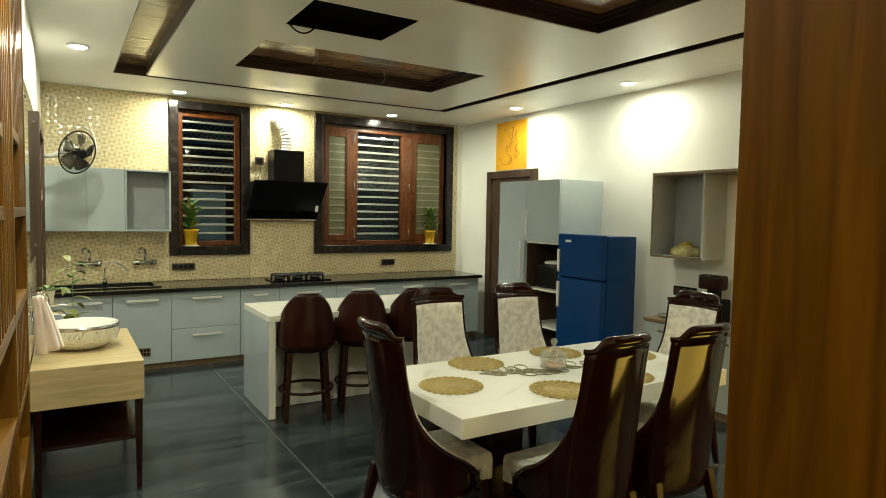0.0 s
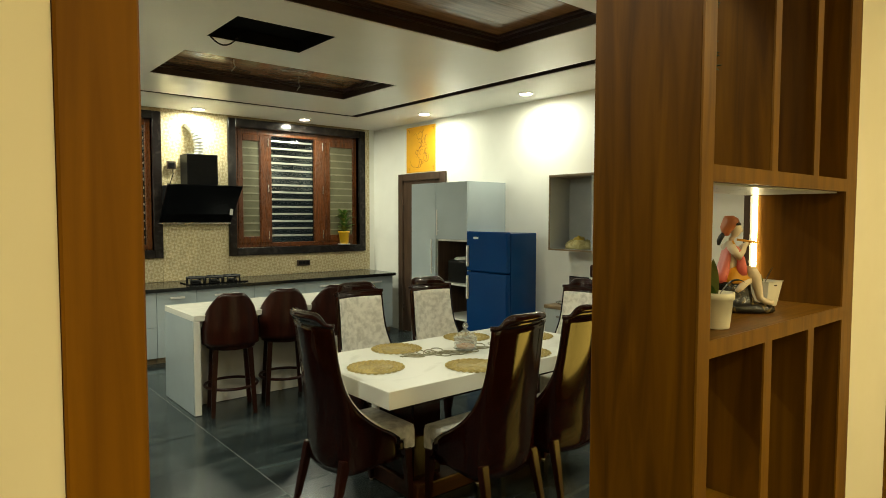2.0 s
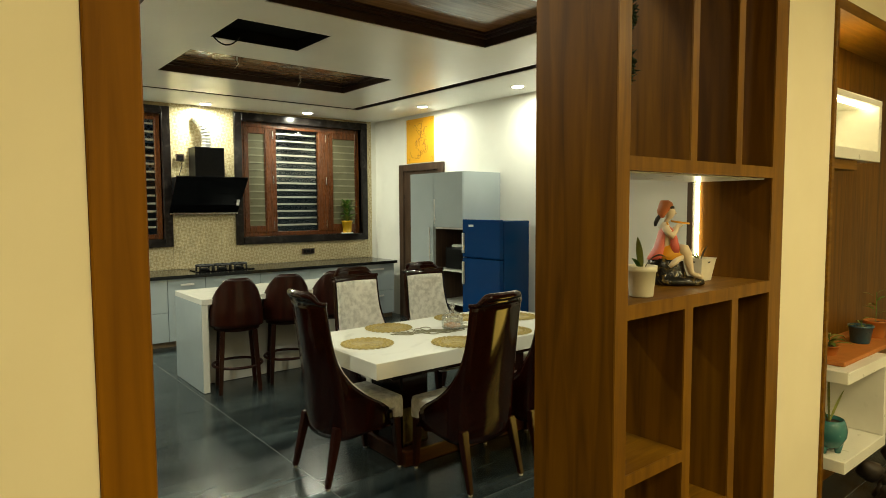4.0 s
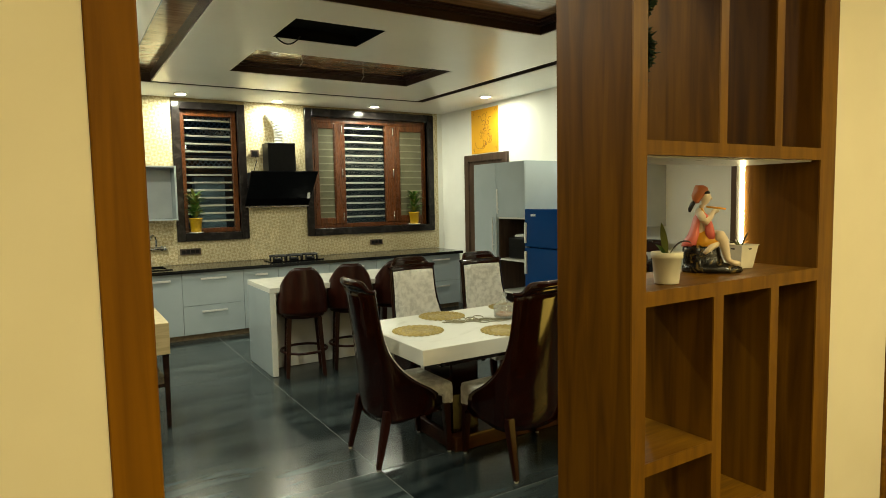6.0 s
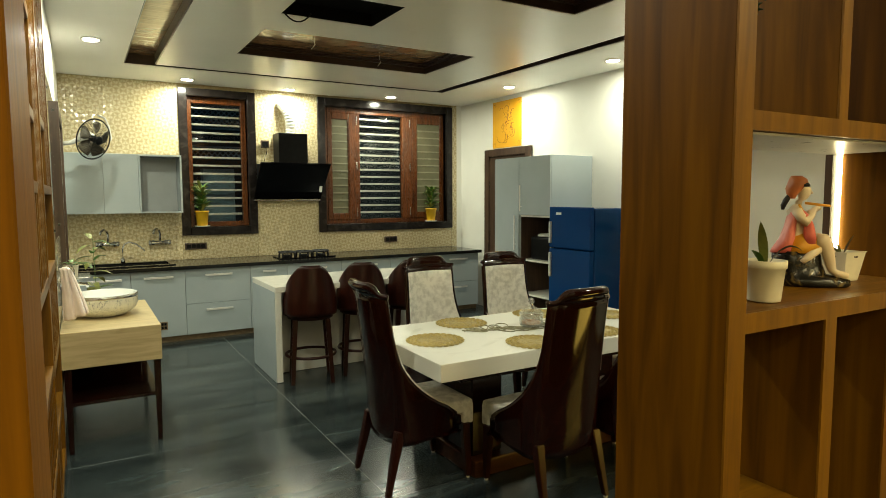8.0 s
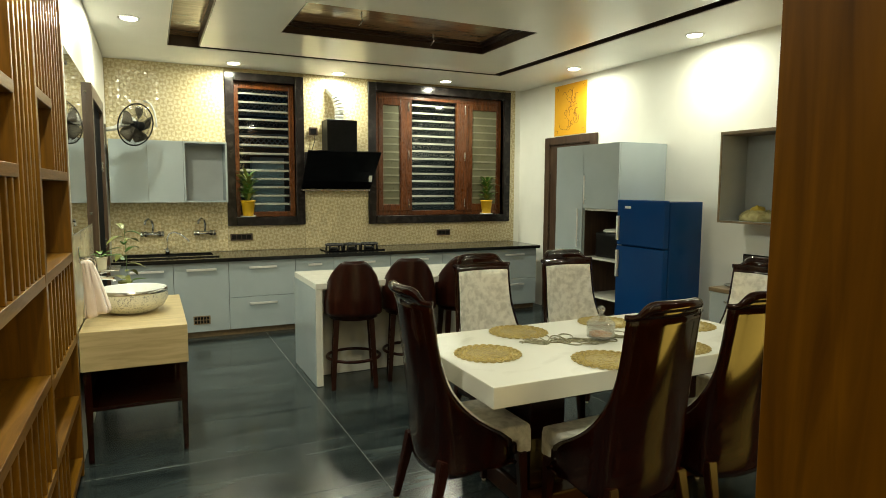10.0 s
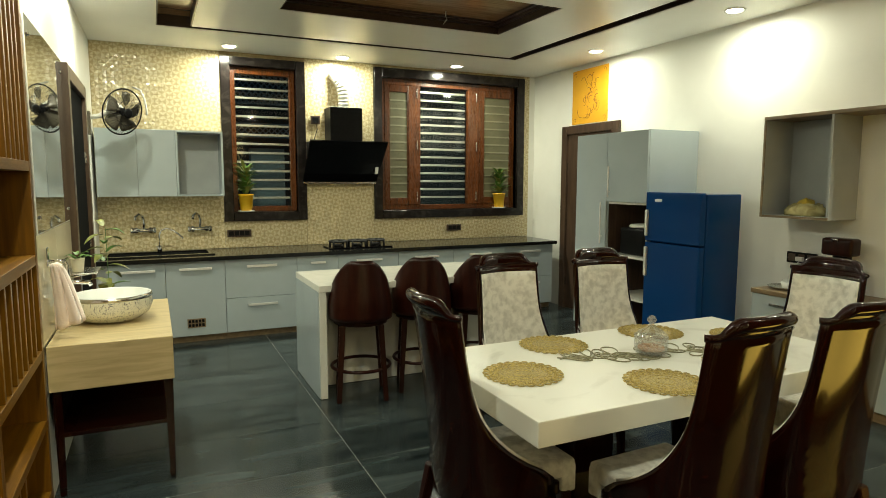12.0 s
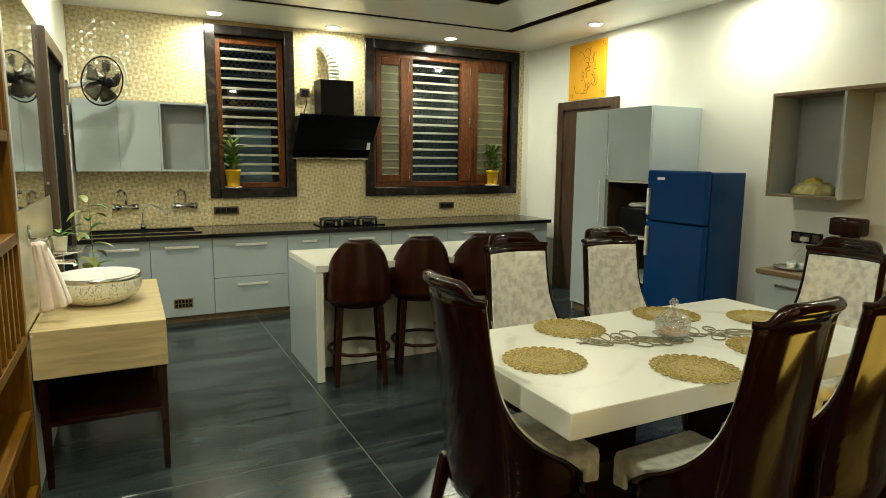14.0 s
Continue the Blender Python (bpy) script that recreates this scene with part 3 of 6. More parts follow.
# ---- walnut shelf partition beside the opening ----
def shelf_partition():
    t = thing("shelf_partition", (1.76, (FY + FT) / 2, 0), "walnut laminate open shelf partition beside the opening", "shelf")
    y0, y1, h = FY - 0.004, FT, CEIL
    # sides and dividers take the shaded walnut tone, front edges the lit one
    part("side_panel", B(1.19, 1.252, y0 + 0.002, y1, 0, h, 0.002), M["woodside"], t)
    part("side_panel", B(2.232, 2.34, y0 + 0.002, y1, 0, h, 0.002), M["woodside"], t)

    def edging(xa, xb, za, zb):
        part("edging", B(xa, xb, y0 - 0.004, y0 + 0.0018, za, zb), M["woodedge"], t, "front edge band, its colour lightened as if lit")

    edging(1.19, 1.252, 0, h)
    edging(2.232, 2.34, 0, h)

    def board(xa, xb, za, zb):
        edging(xa, xb, za, zb)
        part("shelf", B(xa, xb, y0 + 0.002, y1 - 0.002, za, zb, 0.002), M["woodh"], t)

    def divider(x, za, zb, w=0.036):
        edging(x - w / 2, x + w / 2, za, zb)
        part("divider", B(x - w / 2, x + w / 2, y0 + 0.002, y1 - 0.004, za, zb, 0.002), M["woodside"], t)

    r = 2.232
    board(1.252, r, 1.309, 1.356)
    board(1.252, r, 1.772, 1.816)
    divider(1.623, 1.816, 2.62, 0.040)
    divider(1.945, 1.816, 2.62, 0.046)
    board(1.252, r, 2.62, 2.664)
    divider(1.76, 2.664, h)
    divider(1.614, 0.09, 1.309, 0.052)
    divider(1.945, 0.09, 1.309, 0.050)
    board(1.252, 1.588, 0.772, 0.814)
    board(1.640, 1.920, 0.500, 0.544)
    board(1.970, r, 0.330, 0.374)
    board(1.252, 1.588, 0.360, 0.404)
    board(1.252, r, 0.04, 0.09)
    # light strip down the rear corner of the niche, under its pale lined top
    part("led_strip", B(r - 0.013, r - 0.0015, 0.828, 0.841, 1.357, 1.765), M["led"], t, "glowing warm white LED strip")
    part("niche_lining", B(1.254, r - 0.020, y0 + 0.02, y1 - 0.004, 1.766, 1.7715), M["whitelit"], t, "pale lining under the niche top")
    part("edge_strip", B(r - 0.045, r - 0.022, 0.838, 0.862, 1.357, 1.765), M["doorwood"], t, "dark brown edge strip")
    return t


shelf_partition()


# ---- slatted shelf screen set into the wall, and the jamb of the opening ----
SCREEN_FACE, SCREEN_BACK = -0.185, -0.385


def slat_screen():
    t = thing("slatted_screen", (-0.28, 2.4, 0), "walnut laminate slatted shelf screen set into the wall", "screen")
    xa, xb = SCREEN_BACK, SCREEN_FACE

    def upright(y, w=0.05):
        part("upright", B(xa, xb, y, y + w, 0.0, 2.954, 0.002), M["laminate"], t)

    def rail(ya, yb, z, h=0.045):
        part("rail", B(xa, xb - 0.001, ya + 0.001, yb - 0.001, z, z + h, 0.002), M["laminateh"], t)

    def slats(ya, yb, za, zb, n):
        for k in range(n):
            y = ya + (yb - ya) * (k + 1) / (n + 1)
            part("slat", B(xb - 0.07, xb - 0.003, y - 0.013, y + 0.013, za + 0.001, zb - 0.001, 0.002), M["laminate"], t)

    for y in (0.885, 1.93, 3.04, 3.98):
        upright(y)
    part("top_board", B(xa, xb - 0.002, 0.74, 4.03, 2.955, 2.999), M["laminateh"], t)
    # columns: y from and to; rails as (z, height); slatted fields as (y0, y1, z0, z1, count)
    columns = (
        (0.935, 1.93, ((0.06, 0.05), (0.47, 0.045), (1.21, 0.05), (1.60, 0.045), (2.25, 0.045)),
         ((0.935, 1.93, 1.645, 2.25, 8), (0.935, 1.93, 2.295, 2.955, 8), (0.935, 1.45, 0.515, 1.21, 4))),
        (1.98, 3.04, ((0.06, 0.05), (0.40, 0.045), (0.80, 0.045), (1.21, 0.05)),
         ((2.62, 3.04, 1.26, 2.955, 4), (1.98, 2.62, 1.26, 1.645, 5), (1.98, 3.04, 0.445, 0.80, 8), (1.98, 2.62, 2.36, 2.955, 4))),
        (3.09, 3.98, ((0.06, 0.05), (0.42, 0.045), (0.76, 0.045), (1.21, 0.05), (1.645, 0.045)),
         ((3.09, 3.52, 2.015, 2.955, 4), (3.52, 3.98, 1.69, 2.955, 4), (3.09, 3.98, 0.805, 1.21, 7), (3.09, 3.55, 0.11, 0.42, 3))),
    )
    for ya, yb, rails, fields in columns:
        for z, h in rails:
            rail(ya, yb, z, h)
        for field in fields:
            slats(*field)
    for ya, yb, z in ((1.98, 2.60, 1.645), (1.98, 2.60, 1.92), (1.98, 2.60, 2.315), (3.09, 3.50, 1.97)):
        rail(ya, yb, z)
    for y, za, zb in ((2.60, 1.26, 2.954), (3.50, 1.69, 2.954)):
        part("divider", B(xa, xb - 0.002, y, y + 0.022, za + 0.001, zb, 0.002), M["laminate"], t)
    return t


slat_screen()
jamb = thing("door_jamb", (-0.154, 0.70, 0), "golden walnut laminate jamb lining the wide opening", "jamb", kind="structure")
part("lining", B(-0.197, -0.111, 0.524, 0.883, 0, CEIL - 0.001, 0.003), M["jambwood"], jamb)


# ---- kitchen ----
def base_unit(x0, x1, fronts, label):
    """A cabinet under the worktop. fronts: (x0, x1, z0, z1, handle length, handle beside the top)."""
    t = thing("base_cabinet", ((x0 + x1) / 2, 7.3, 0), label, "cabinet", "kitchen base cabinets")
    part("body", B(x0 + 0.002, x1 - 0.002, 7.125, BY - 0.006, 0.07, 0.818), M["greyin"], t)
    part("plinth", B(x0 + 0.001, x1 - 0.001, 7.16, 7.18, 0.0, 0.068), M["oakside"], t, "brown plinth board")
    for xa, xb, za, zb, hl in fronts:
        d = part("front", B(xa + 0.002, xb - 0.002, 7.102, 7.122, za + 0.002, zb - 0.002, 0.002), M["grey"], t, "glossy blue-grey front")
        cx, hz = (xa + xb) / 2, zb - 0.075
        bm = B(cx - hl / 2, cx + hl / 2, 7.072, 7.084, hz - 0.012, hz + 0.012, 0.003)
        for s in (-1, 1):
            box(bm, cx + s * hl * 0.4 - 0.006, cx + s * hl * 0.4 + 0.006, 7.083, 7.104, hz - 0.005, hz + 0.005)
        part("handle", bm, M["satin"], d, "satin steel bar handle")
    return t


base_unit(-0.198, 0.395, [(-0.10, 0.395, 0.07, 0.818, 0.32)], "blue-grey sink base cabinet with one door")
sink_unit = base_unit(0.395, 0.944, [(0.395, 0.944, 0.07, 0.818, 0.30)], "blue-grey base cabinet with a small vent")
vent = B(0.575, 0.745, 7.096, 7.103, 0.155, 0.245)
part("vent", vent, M["oakside"], sink_unit, "small slotted brass vent")
for k in range(5):
    for j in range(2):
        part("vent_slot", B(0.585 + k * 0.031, 0.608 + k * 0.031, 7.0935, 7.0965, 0.165 + j * 0.04, 0.195 + j * 0.04), M["blackpl"], sink_unit)
base_unit(0.944, 1.663, [(0.944, 1.663, 0.07, 0.42, 0.30), (0.944, 1.663, 0.42, 0.818, 0.30)], "blue-grey base cabinet with two drawers")
base_unit(1.663, 2.105, [(1.663, 2.105, 0.07, 0.818, 0.16)], "narrow blue-grey base cabinet under the hob")
for xa, xb in ((2.105, 2.805), (2.805, 3.496), (3.496, 4.2), (4.2, 4.90)):
    base_unit(xa, xb, [(xa, xb, 0.07, 0.42, 0.30), (xa, xb, 0.42, 0.818, 0.30)], "blue-grey base cabinet with two drawers")
worktop = bmesh.new()
plates(worktop, (LX + 0.002, 4.93, 7.055, BY - 0.002), [(-0.12, 0.83, 7.28, 7.66)], 0.82, 0.86)
solid("worktop", worktop, M["granite"], "polished black granite kitchen worktop", "worktop")
sink = thing("kitchen_sink", (0.36, 7.47, 0.66), "black granite kitchen sink set into the worktop", "sink")
sb = bmesh.new()
box(sb, -0.12, 0.83, 7.28, 7.66, 0.64, 0.66)
for b4 in ((-0.118, -0.105, 7.282, 7.658), (0.815, 0.828, 7.282, 7.658), (-0.105, 0.815, 7.282, 7.295), (-0.105, 0.815, 7.645, 7.658)):
    box(sb, *b4, 0.66, 0.868)
part("bowl", sb, M["granite"], sink)
part("rim", plates(bmesh.new(), (-0.16, 0.87, 7.24, 7.70), [(-0.105, 0.815, 7.295, 7.645)], 0.861, 0.873), M["granite"], sink)


def wall_tap(x):
    t = thing("wall_tap", (x, BY - 0.02, 1.11), "chrome wall-mounted kitchen tap with two knobs", "tap", "wall taps over the sink")
    y = BY - 0.06
    part("body", lathe([(0.016, -0.10), (0.02, -0.09), (0.02, 0.09), (0.016, 0.10)], (x, y, 1.09), 12, axis="x"), M["chrome"], t, smooth=True)
    for s in (-1, 1):
        part("knob", lathe([(0.02, 0), (0.034, 0.008), (0.036, 0.03), (0.02, 0.04)], (x + s * 0.105 - 0.02, y, 1.09), 14, axis="x"), M["chrome"], t, smooth=True)
        part("flange", lathe([(0.03, 0), (0.02, 0.05)], (x + s * 0.07, BY - 0.065, 1.09), 12, axis="y"), M["chrome"], t, smooth=True)
    part("spout", tube([(x, y, 1.10), (x + 0.01, y, 1.19), (x - 0.005, y - 0.02, 1.24), (x - 0.04, y - 0.06, 1.26), (x - 0.07, y - 0.09, 1.23), (x - 0.075, y - 0.10, 1.20)], 0.014, 10), M["chrome"], t, smooth=True)


wall_tap(0.215)
wall_tap(0.765)
t = thing("swan_tap", (0.36, 7.68, 0.873), "slim chrome swan-neck tap on the sink rim", "tap")
part("base", lathe([(0.022, 0), (0.022, 0.05), (0.014, 0.06)], (0.36, 7.68, 0.873), 12), M["chrome"], t, smooth=True)
part("spout", tube([(0.36, 7.68, 0.92), (0.36, 7.68, 1.04), (0.38, 7.67, 1.09), (0.43, 7.65, 1.115), (0.50, 7.62, 1.09), (0.57, 7.59, 1.03), (0.585, 7.58, 1.01)], 0.009, 8), M["chrome"], t, smooth=True)
part("lever", tube([(0.36, 7.66, 0.92), (0.33, 7.63, 0.925)], 0.006, 6), M["chrome"], t, smooth=True)


def hob():
    t = thing("gas_hob", (2.41, 7.4, 0.86), "three-burner gas hob with black pan supports on the worktop", "hob")
    part("plate", B(2.06, 2.78, 7.22, 7.58, 0.861, 0.874, 0.004), M["blackgl"], t)
    for cx in (2.20, 2.42, 2.64):
        cy = 7.42
        part("burner", lathe([(0.05, 0), (0.05, 0.02), (0.03, 0.026)], (cx, cy, 0.874), 16), M["iron"], t, "black burner head", True)
        g = tube([(cx + 0.10 * math.cos(a), cy + 0.10 * math.sin(a), 0.930) for a in (2 * math.pi * k / 16 for k in range(16))], 0.014, 6, closed=True)
        for k in range(4):
            a = math.pi / 4 + math.pi / 2 * k
            tube([(cx + 0.03 * math.cos(a), cy + 0.03 * math.sin(a), 0.936), (cx + 0.105 * math.cos(a), cy + 0.105 * math.sin(a), 0.932), (cx + 0.11 * math.cos(a), cy + 0.11 * math.sin(a), 0.874)], 0.013, 6, g)
        part("pan_support", g, M["iron"], t, "black cast-iron pan support", True)
        part("knob", lathe([(0.017, 0), (0.014, 0.02)], (cx, 7.26, 0.874), 10), M["blackpl"], t, smooth=True)


hob()


def hood():
    t = thing("cooker_hood", (2.33, 7.7, 1.58), "black slanted glass cooker hood with a steel underside", "cooker hood")
    part("chimney_box", B(2.17, 2.545, 7.56, BY - 0.02, 2.04, 2.44, 0.003), M["blackpl"], t, "black box above the hood")
    p = bmesh.new()
    vs = [p.verts.new(v) for v in ((1.885, 7.73, 1.60), (2.765, 7.73, 1.60), (2.84, 7.50, 2.055), (1.925, 7.50, 2.055))]
    f = p.faces.new(vs)
    ex = bmesh.ops.extrude_face_region(p, geom=[f])
    bmesh.ops.translate(p, vec=(0, 0.022, 0.010), verts=[v for v in ex["geom"] if isinstance(v, bmesh.types.BMVert)])
    bmesh.ops.recalc_face_normals(p, faces=p.faces)
    part("glass_panel", p, M["blackgl"], t, "black glass front panel")
    part("hood_body", prism(bmesh.new(), [(7.77, 1.60), (7.815, 1.60), (7.815, 2.05), (7.545, 2.05)], "x", 1.95, 2.74), M["blackpl"], t)
    part("drip_tray", B(1.89, 2.765, 7.725, 7.815, 1.575, 1.597, 0.003), M["steel"], t, "steel underside")
    part("sticker", prism(bmesh.new(), [(2.715, 1.69), (2.755, 1.69), (2.765, 1.77), (2.725, 1.77)], "y", 7.64, 7.642), M["plastic"], t, "small white label")


hood()
duct = thing("exhaust_duct", (2.33, 7.70, 2.44), "flexible ribbed aluminium exhaust duct above the hood", "duct")
pts = [(2.36, 7.70, 2.44), (2.365, 7.70, 2.52), (2.36, 7.70, 2.60), (2.345, 7.71, 2.68), (2.32, 7.73, 2.75), (2.29, 7.77, 2.81), (2.27, 7.82, 2.84)]
fine = []
for a, b in zip(pts, pts[1:]):
    fine += [Vector(a).lerp(Vector(b), k / 8) for k in range(8)]
part("ribbed_tube", tube(fine, [0.064 if k % 4 < 2 else 0.054 for k in range(len(fine))], 18), M["foil"], duct, smooth=True)


def socket(x0, x1, z0, z1, n, label):
    t = thing("switch_plate", ((x0 + x1) / 2, BY - 0.02, z0), label, "switch", "kitchen wall switches")
    part("plate", B(x0, x1, BY - 0.036, BY - 0.022, z0, z1, 0.004), M["doorwood"], t, "brown plate")
    w = (x1 - x0 - 0.03) / n
    for k in range(n):
        part("switch", B(x0 + 0.015 + k * w + 0.003, x0 + 0.015 + (k + 1) * w - 0.003, BY - 0.041, BY - 0.036, z0 + 0.015, z1 - 0.015, 0.002), M["blackpl"], t)


socket(1.05, 1.305, 0.985, 1.065, 4, "brown switch plate on the beige tiles")
socket(3.745, 3.95, 0.972, 1.052, 3, "brown switch plate on the beige tiles")
socket(2.005, 2.115, 2.26, 2.355, 1, "brown power socket beside the hood")
solid("hood_cord", tube([(2.06, BY - 0.04, 2.29), (2.075, BY - 0.05, 2.20), (2.05, BY - 0.045, 2.12), (2.03, BY - 0.05, 2.06)], 0.005, 6), M["blackpl"], "black power cord hanging from the socket", "cable", smooth=True)
solid("water_hose", tube([(0.18, BY - 0.03, 2.56), (0.25, BY - 0.06, 2.53), (0.285, BY - 0.06, 2.44), (0.30, BY - 0.05, 2.34), (0.30, BY - 0.04, 2.28)], 0.010, 8), M["plastic"], "white hose curving down to a small tap on the tiles", "hose", smooth=True)


def wall_cabinet():
    t = thing("wall_cabinet", (0.4, 7.67, 1.445), "blue-grey wall cabinet with two doors and one open box", "cabinet")
    x0, xo, x1, z0, z1, y0 = -0.172, 0.549, 1.005, 1.447, 2.115, 7.50
    part("body", B(x0, xo, y0 + 0.022, BY - 0.021, z0, z1), M["greyin"], t)
    for xa, xb in ((x0, 0.193), (0.193, xo)):
        part("door", B(xa + 0.0015, xb - 0.0015, y0, y0 + 0.02, z0, z1, 0.002), M["grey"], t, "glossy blue-grey door")
    for b6 in ((xo + 0.001, xo + 0.02, z0, z1), (x1 - 0.02, x1, z0, z1)):
        part("side", B(b6[0], b6[1], y0, BY - 0.021, b6[2], b6[3], 0.001), M["grey"], t)
    part("side", B(xo + 0.021, x1 - 0.021, y0, BY - 0.021, z0, z0 + 0.02), M["grey"], t)
    part("side", B(xo + 0.021, x1 - 0.021, y0, BY - 0.021, z1 - 0.02, z1), M["grey"], t)
    part("back", B(xo + 0.021, x1 - 0.021, BY - 0.04, BY - 0.022, z0 + 0.02, z1 - 0.02), M["greyin"], t)


wall_cabinet()


def island():
    t = thing("kitchen_island", (2.27, 5.37, 0), "kitchen island with a white waterfall top and grey side", "island")
    part("worktop", B(1.375, 3.16, 4.965, 5.77, 0.80, 0.85, 0.003), M["white"], t, "white worktop")
    part("end_panel", B(1.378, 1.43, 4.968, 5.765, 0.004, 0.799, 0.002), M["white"], t, "white end panel edge")
    part("end_face", B(1.372, 1.3775, 4.985, 5.765, 0.004, 0.80), M["grey"], t, "glossy blue-grey end face")
    part("end_panel", B(3.108, 3.157, 4.968, 5.765, 0.004, 0.799, 0.002), M["white"], t)
    part("body", B(1.431, 3.107, 5.27, 5.75, 0.004, 0.799), M["white"], t, "cream back panel")


island()


# ---- bar stools and chairs ----
def sheet(rows, thick):
    """A closed shell from rows of points, thickened along its normals."""
    bm = bmesh.new()
    grid = [[bm.verts.new(p) for p in r] for r in rows]
    for a, b in zip(grid, grid[1:]):
        for k in range(len(a) - 1):
            bm.faces.new((a[k], a[k + 1], b[k + 1], b[k]))
    bm.normal_update()
    inner = {v: bm.verts.new(v.co - v.normal * thick) for r in grid for v in r}
    for a, b in zip(grid, grid[1:]):
        for k in range(len(a) - 1):
            bm.faces.new((inner[b[k]], inner[b[k + 1]], inner[a[k + 1]], inner[a[k]]))
    rim = [*grid[0], *[r[-1] for r in grid[1:]], *reversed(grid[-1][:-1]), *[r[0] for r in reversed(grid[1:-1])]]
    for a, b in zip(rim, rim[1:] + rim[:1]):
        bm.faces.new((b, a, inner[a], inner[b]))
    bmesh.ops.recalc_face_normals(bm, faces=bm.faces)
    return bm


def leg(bm, top, foot, a, b):
    """A square leg that tapers from half-width a at the top to b at the foot."""
    vs = []
    for p, w in ((foot, b), (top, a)):
        vs += [bm.verts.new((p[0] + sx * w, p[1] + sy * w, p[2])) for sx, sy in ((-1, -1), (1, -1), (1, 1), (-1, 1))]
    fs = [bm.faces.new([vs[i] for i in f]) for f in ((0, 3, 2, 1), (4, 5, 6, 7), (0, 1, 5, 4), (1, 2, 6, 5), (2, 3, 7, 6), (3, 0, 4, 7))]
    bmesh.ops.bevel(bm, geom=list({e for f in fs for e in f.edges}), offset=0.004, segments=2, affect="EDGES")
    return bm


def back_path(s, w, rear, round_):
    """A point on the U-shaped plan of a chair shell at the arc length s from its middle: flat back, round corner, straight arm."""
    a, sg = abs(s), (1 if s >= 0 else -1)
    flat = w - round_
    if a <= flat:
        return sg * a, rear + 0.030 * (a / flat) ** 2 - 0.030
    q = math.pi / 2 * round_
    if a <= flat + q:
        th = (a - flat) / round_
        return sg * (flat + round_ * math.sin(th)), rear + round_ * (1 - math.cos(th))
    return sg * w, rear + round_ + (a - flat - q)


def dining_chair():
    t = thing("dining_chair", (0, 0, 0), "dark mahogany dining chair with a winged back and cream velvet seat", "chair", "chairs round the dining table")
    rows, inner, edge = [], [], {-1: [], 1: []}
    n, zs = 24, [0.27 + (1.10 - 0.27) * k / 22 for k in range(23)]
    for z in zs:
        q = min(1, max(0, (z - 0.435) / 0.60))
        f = (1 - q) ** 3.5
        full = 0.575
        w = 0.245 - 0.020 * max(0, (z - 0.5) / 0.6)
        L = 0.225 + (full - 0.225) * f
        lean = -0.085 * max(0, (z - 0.45) / 0.65) ** 1.3 + 0.03 * max(0, (0.45 - z) / 0.2) ** 2 * 0.6
        rows.append([(*[c + d for c, d in zip(back_path(-L + 2 * L * k / n, w, -0.205, 0.07), (0, lean))], z + (0.0 if z > 0.3 else 0.05 * (abs(2 * k / n - 1) ** 2))) for k in range(n + 1)])
        if 0.43 <= z <= 1.06:
            for sg in (-1, 1):
                x, y = back_path(sg * L, w, -0.205, 0.07)
                edge[sg].append((x - sg * 0.020, y + lean + 0.001, z))
        if z >= 0.44 and z <= 1.07:
            Li = L - 0.03
            inner.append([(*[c + d for c, d in zip(back_path(-Li + 2 * Li * k / 14, w - 0.026, -0.178, 0.055), (0, lean))], z) for k in range(15)])
    part("back_shell", sheet(rows, 0.024), M["mahog"], t, "glossy mahogany wing back", True)
    part("backrest", sheet(inner, 0.006), M["velvet"], t, "cream velvet backrest", True)
    for sg in (-1, 1):
        part("piping", tube(edge[sg], 0.0035, 6), M["piping"], t, "cream piping", True)
    part("seat_frame", B(-0.225, 0.225, -0.16, 0.20, 0.33, 0.389, 0.012, 2), M["mahog"], t)
    part("seat", B(-0.218, 0.218, -0.17, 0.285, 0.39, 0.468, 0.022, 3), M["velvet"], t, "cream velvet seat", True)
    part("seat_skirt", B(-0.219, 0.219, 0.215, 0.2865, 0.325, 0.448, 0.016, 3), M["velvet"], t, "cream velvet seat front", True)
    # crest board and rail with a raised, rolled middle; both follow the curve of the shell
    def crest(u, z):
        x, y = back_path(u * 0.225, 0.226, -0.205, 0.07)
        return x, y - 0.085 * max(0, (z - 0.45) / 0.65) ** 1.3, z

    def hump(u):
        return 1 / (1 + math.exp((abs(u) - 0.66) * 24))

    board = [[crest(-1 + k / 12, 1.096 + (0.006 + 0.046 * hump(-1 + k / 12)) * j / 3) for k in range(25)] for j in range(4)]
    part("crest_board", sheet(board, 0.024), M["mahog"], t, "shaped mahogany crest board", True)
    pts, rad = [], []
    for k in range(33):
        u = -1 + k / 16
        x, y, z = crest(u, 1.100 + 0.046 * hump(u))
        pts.append((x, y + 0.010 - 0.012 * hump(u), z))
        rad.append(0.013 + 0.013 * hump(u))
    part("crest_rail", tube(pts, rad, 12), M["mahog"], t, "rolled mahogany crest rail", True)
    for sx in (-1, 1):
        part("leg", leg(bmesh.new(), (sx * 0.205, 0.23, 0.335), (sx * 0.205, 0.255, 0.012), 0.025, 0.016), M["mahogsatin"], t)
        part("leg", leg(bmesh.new(), (sx * 0.20, -0.18, 0.36), (sx * 0.215, -0.262, 0.012), 0.026, 0.015), M["mahogsatin"], t)
    for sx, fy in ((-0.205, 0.255), (0.205, 0.255), (-0.215, -0.262), (0.215, -0.262)):
        part("foot_pad", lathe([(0.011, 0), (0.013, 0.012)], (sx, fy, 0.0), 10), M["plastic"], t, "white felt foot pad")
    return t


chair = dining_chair()
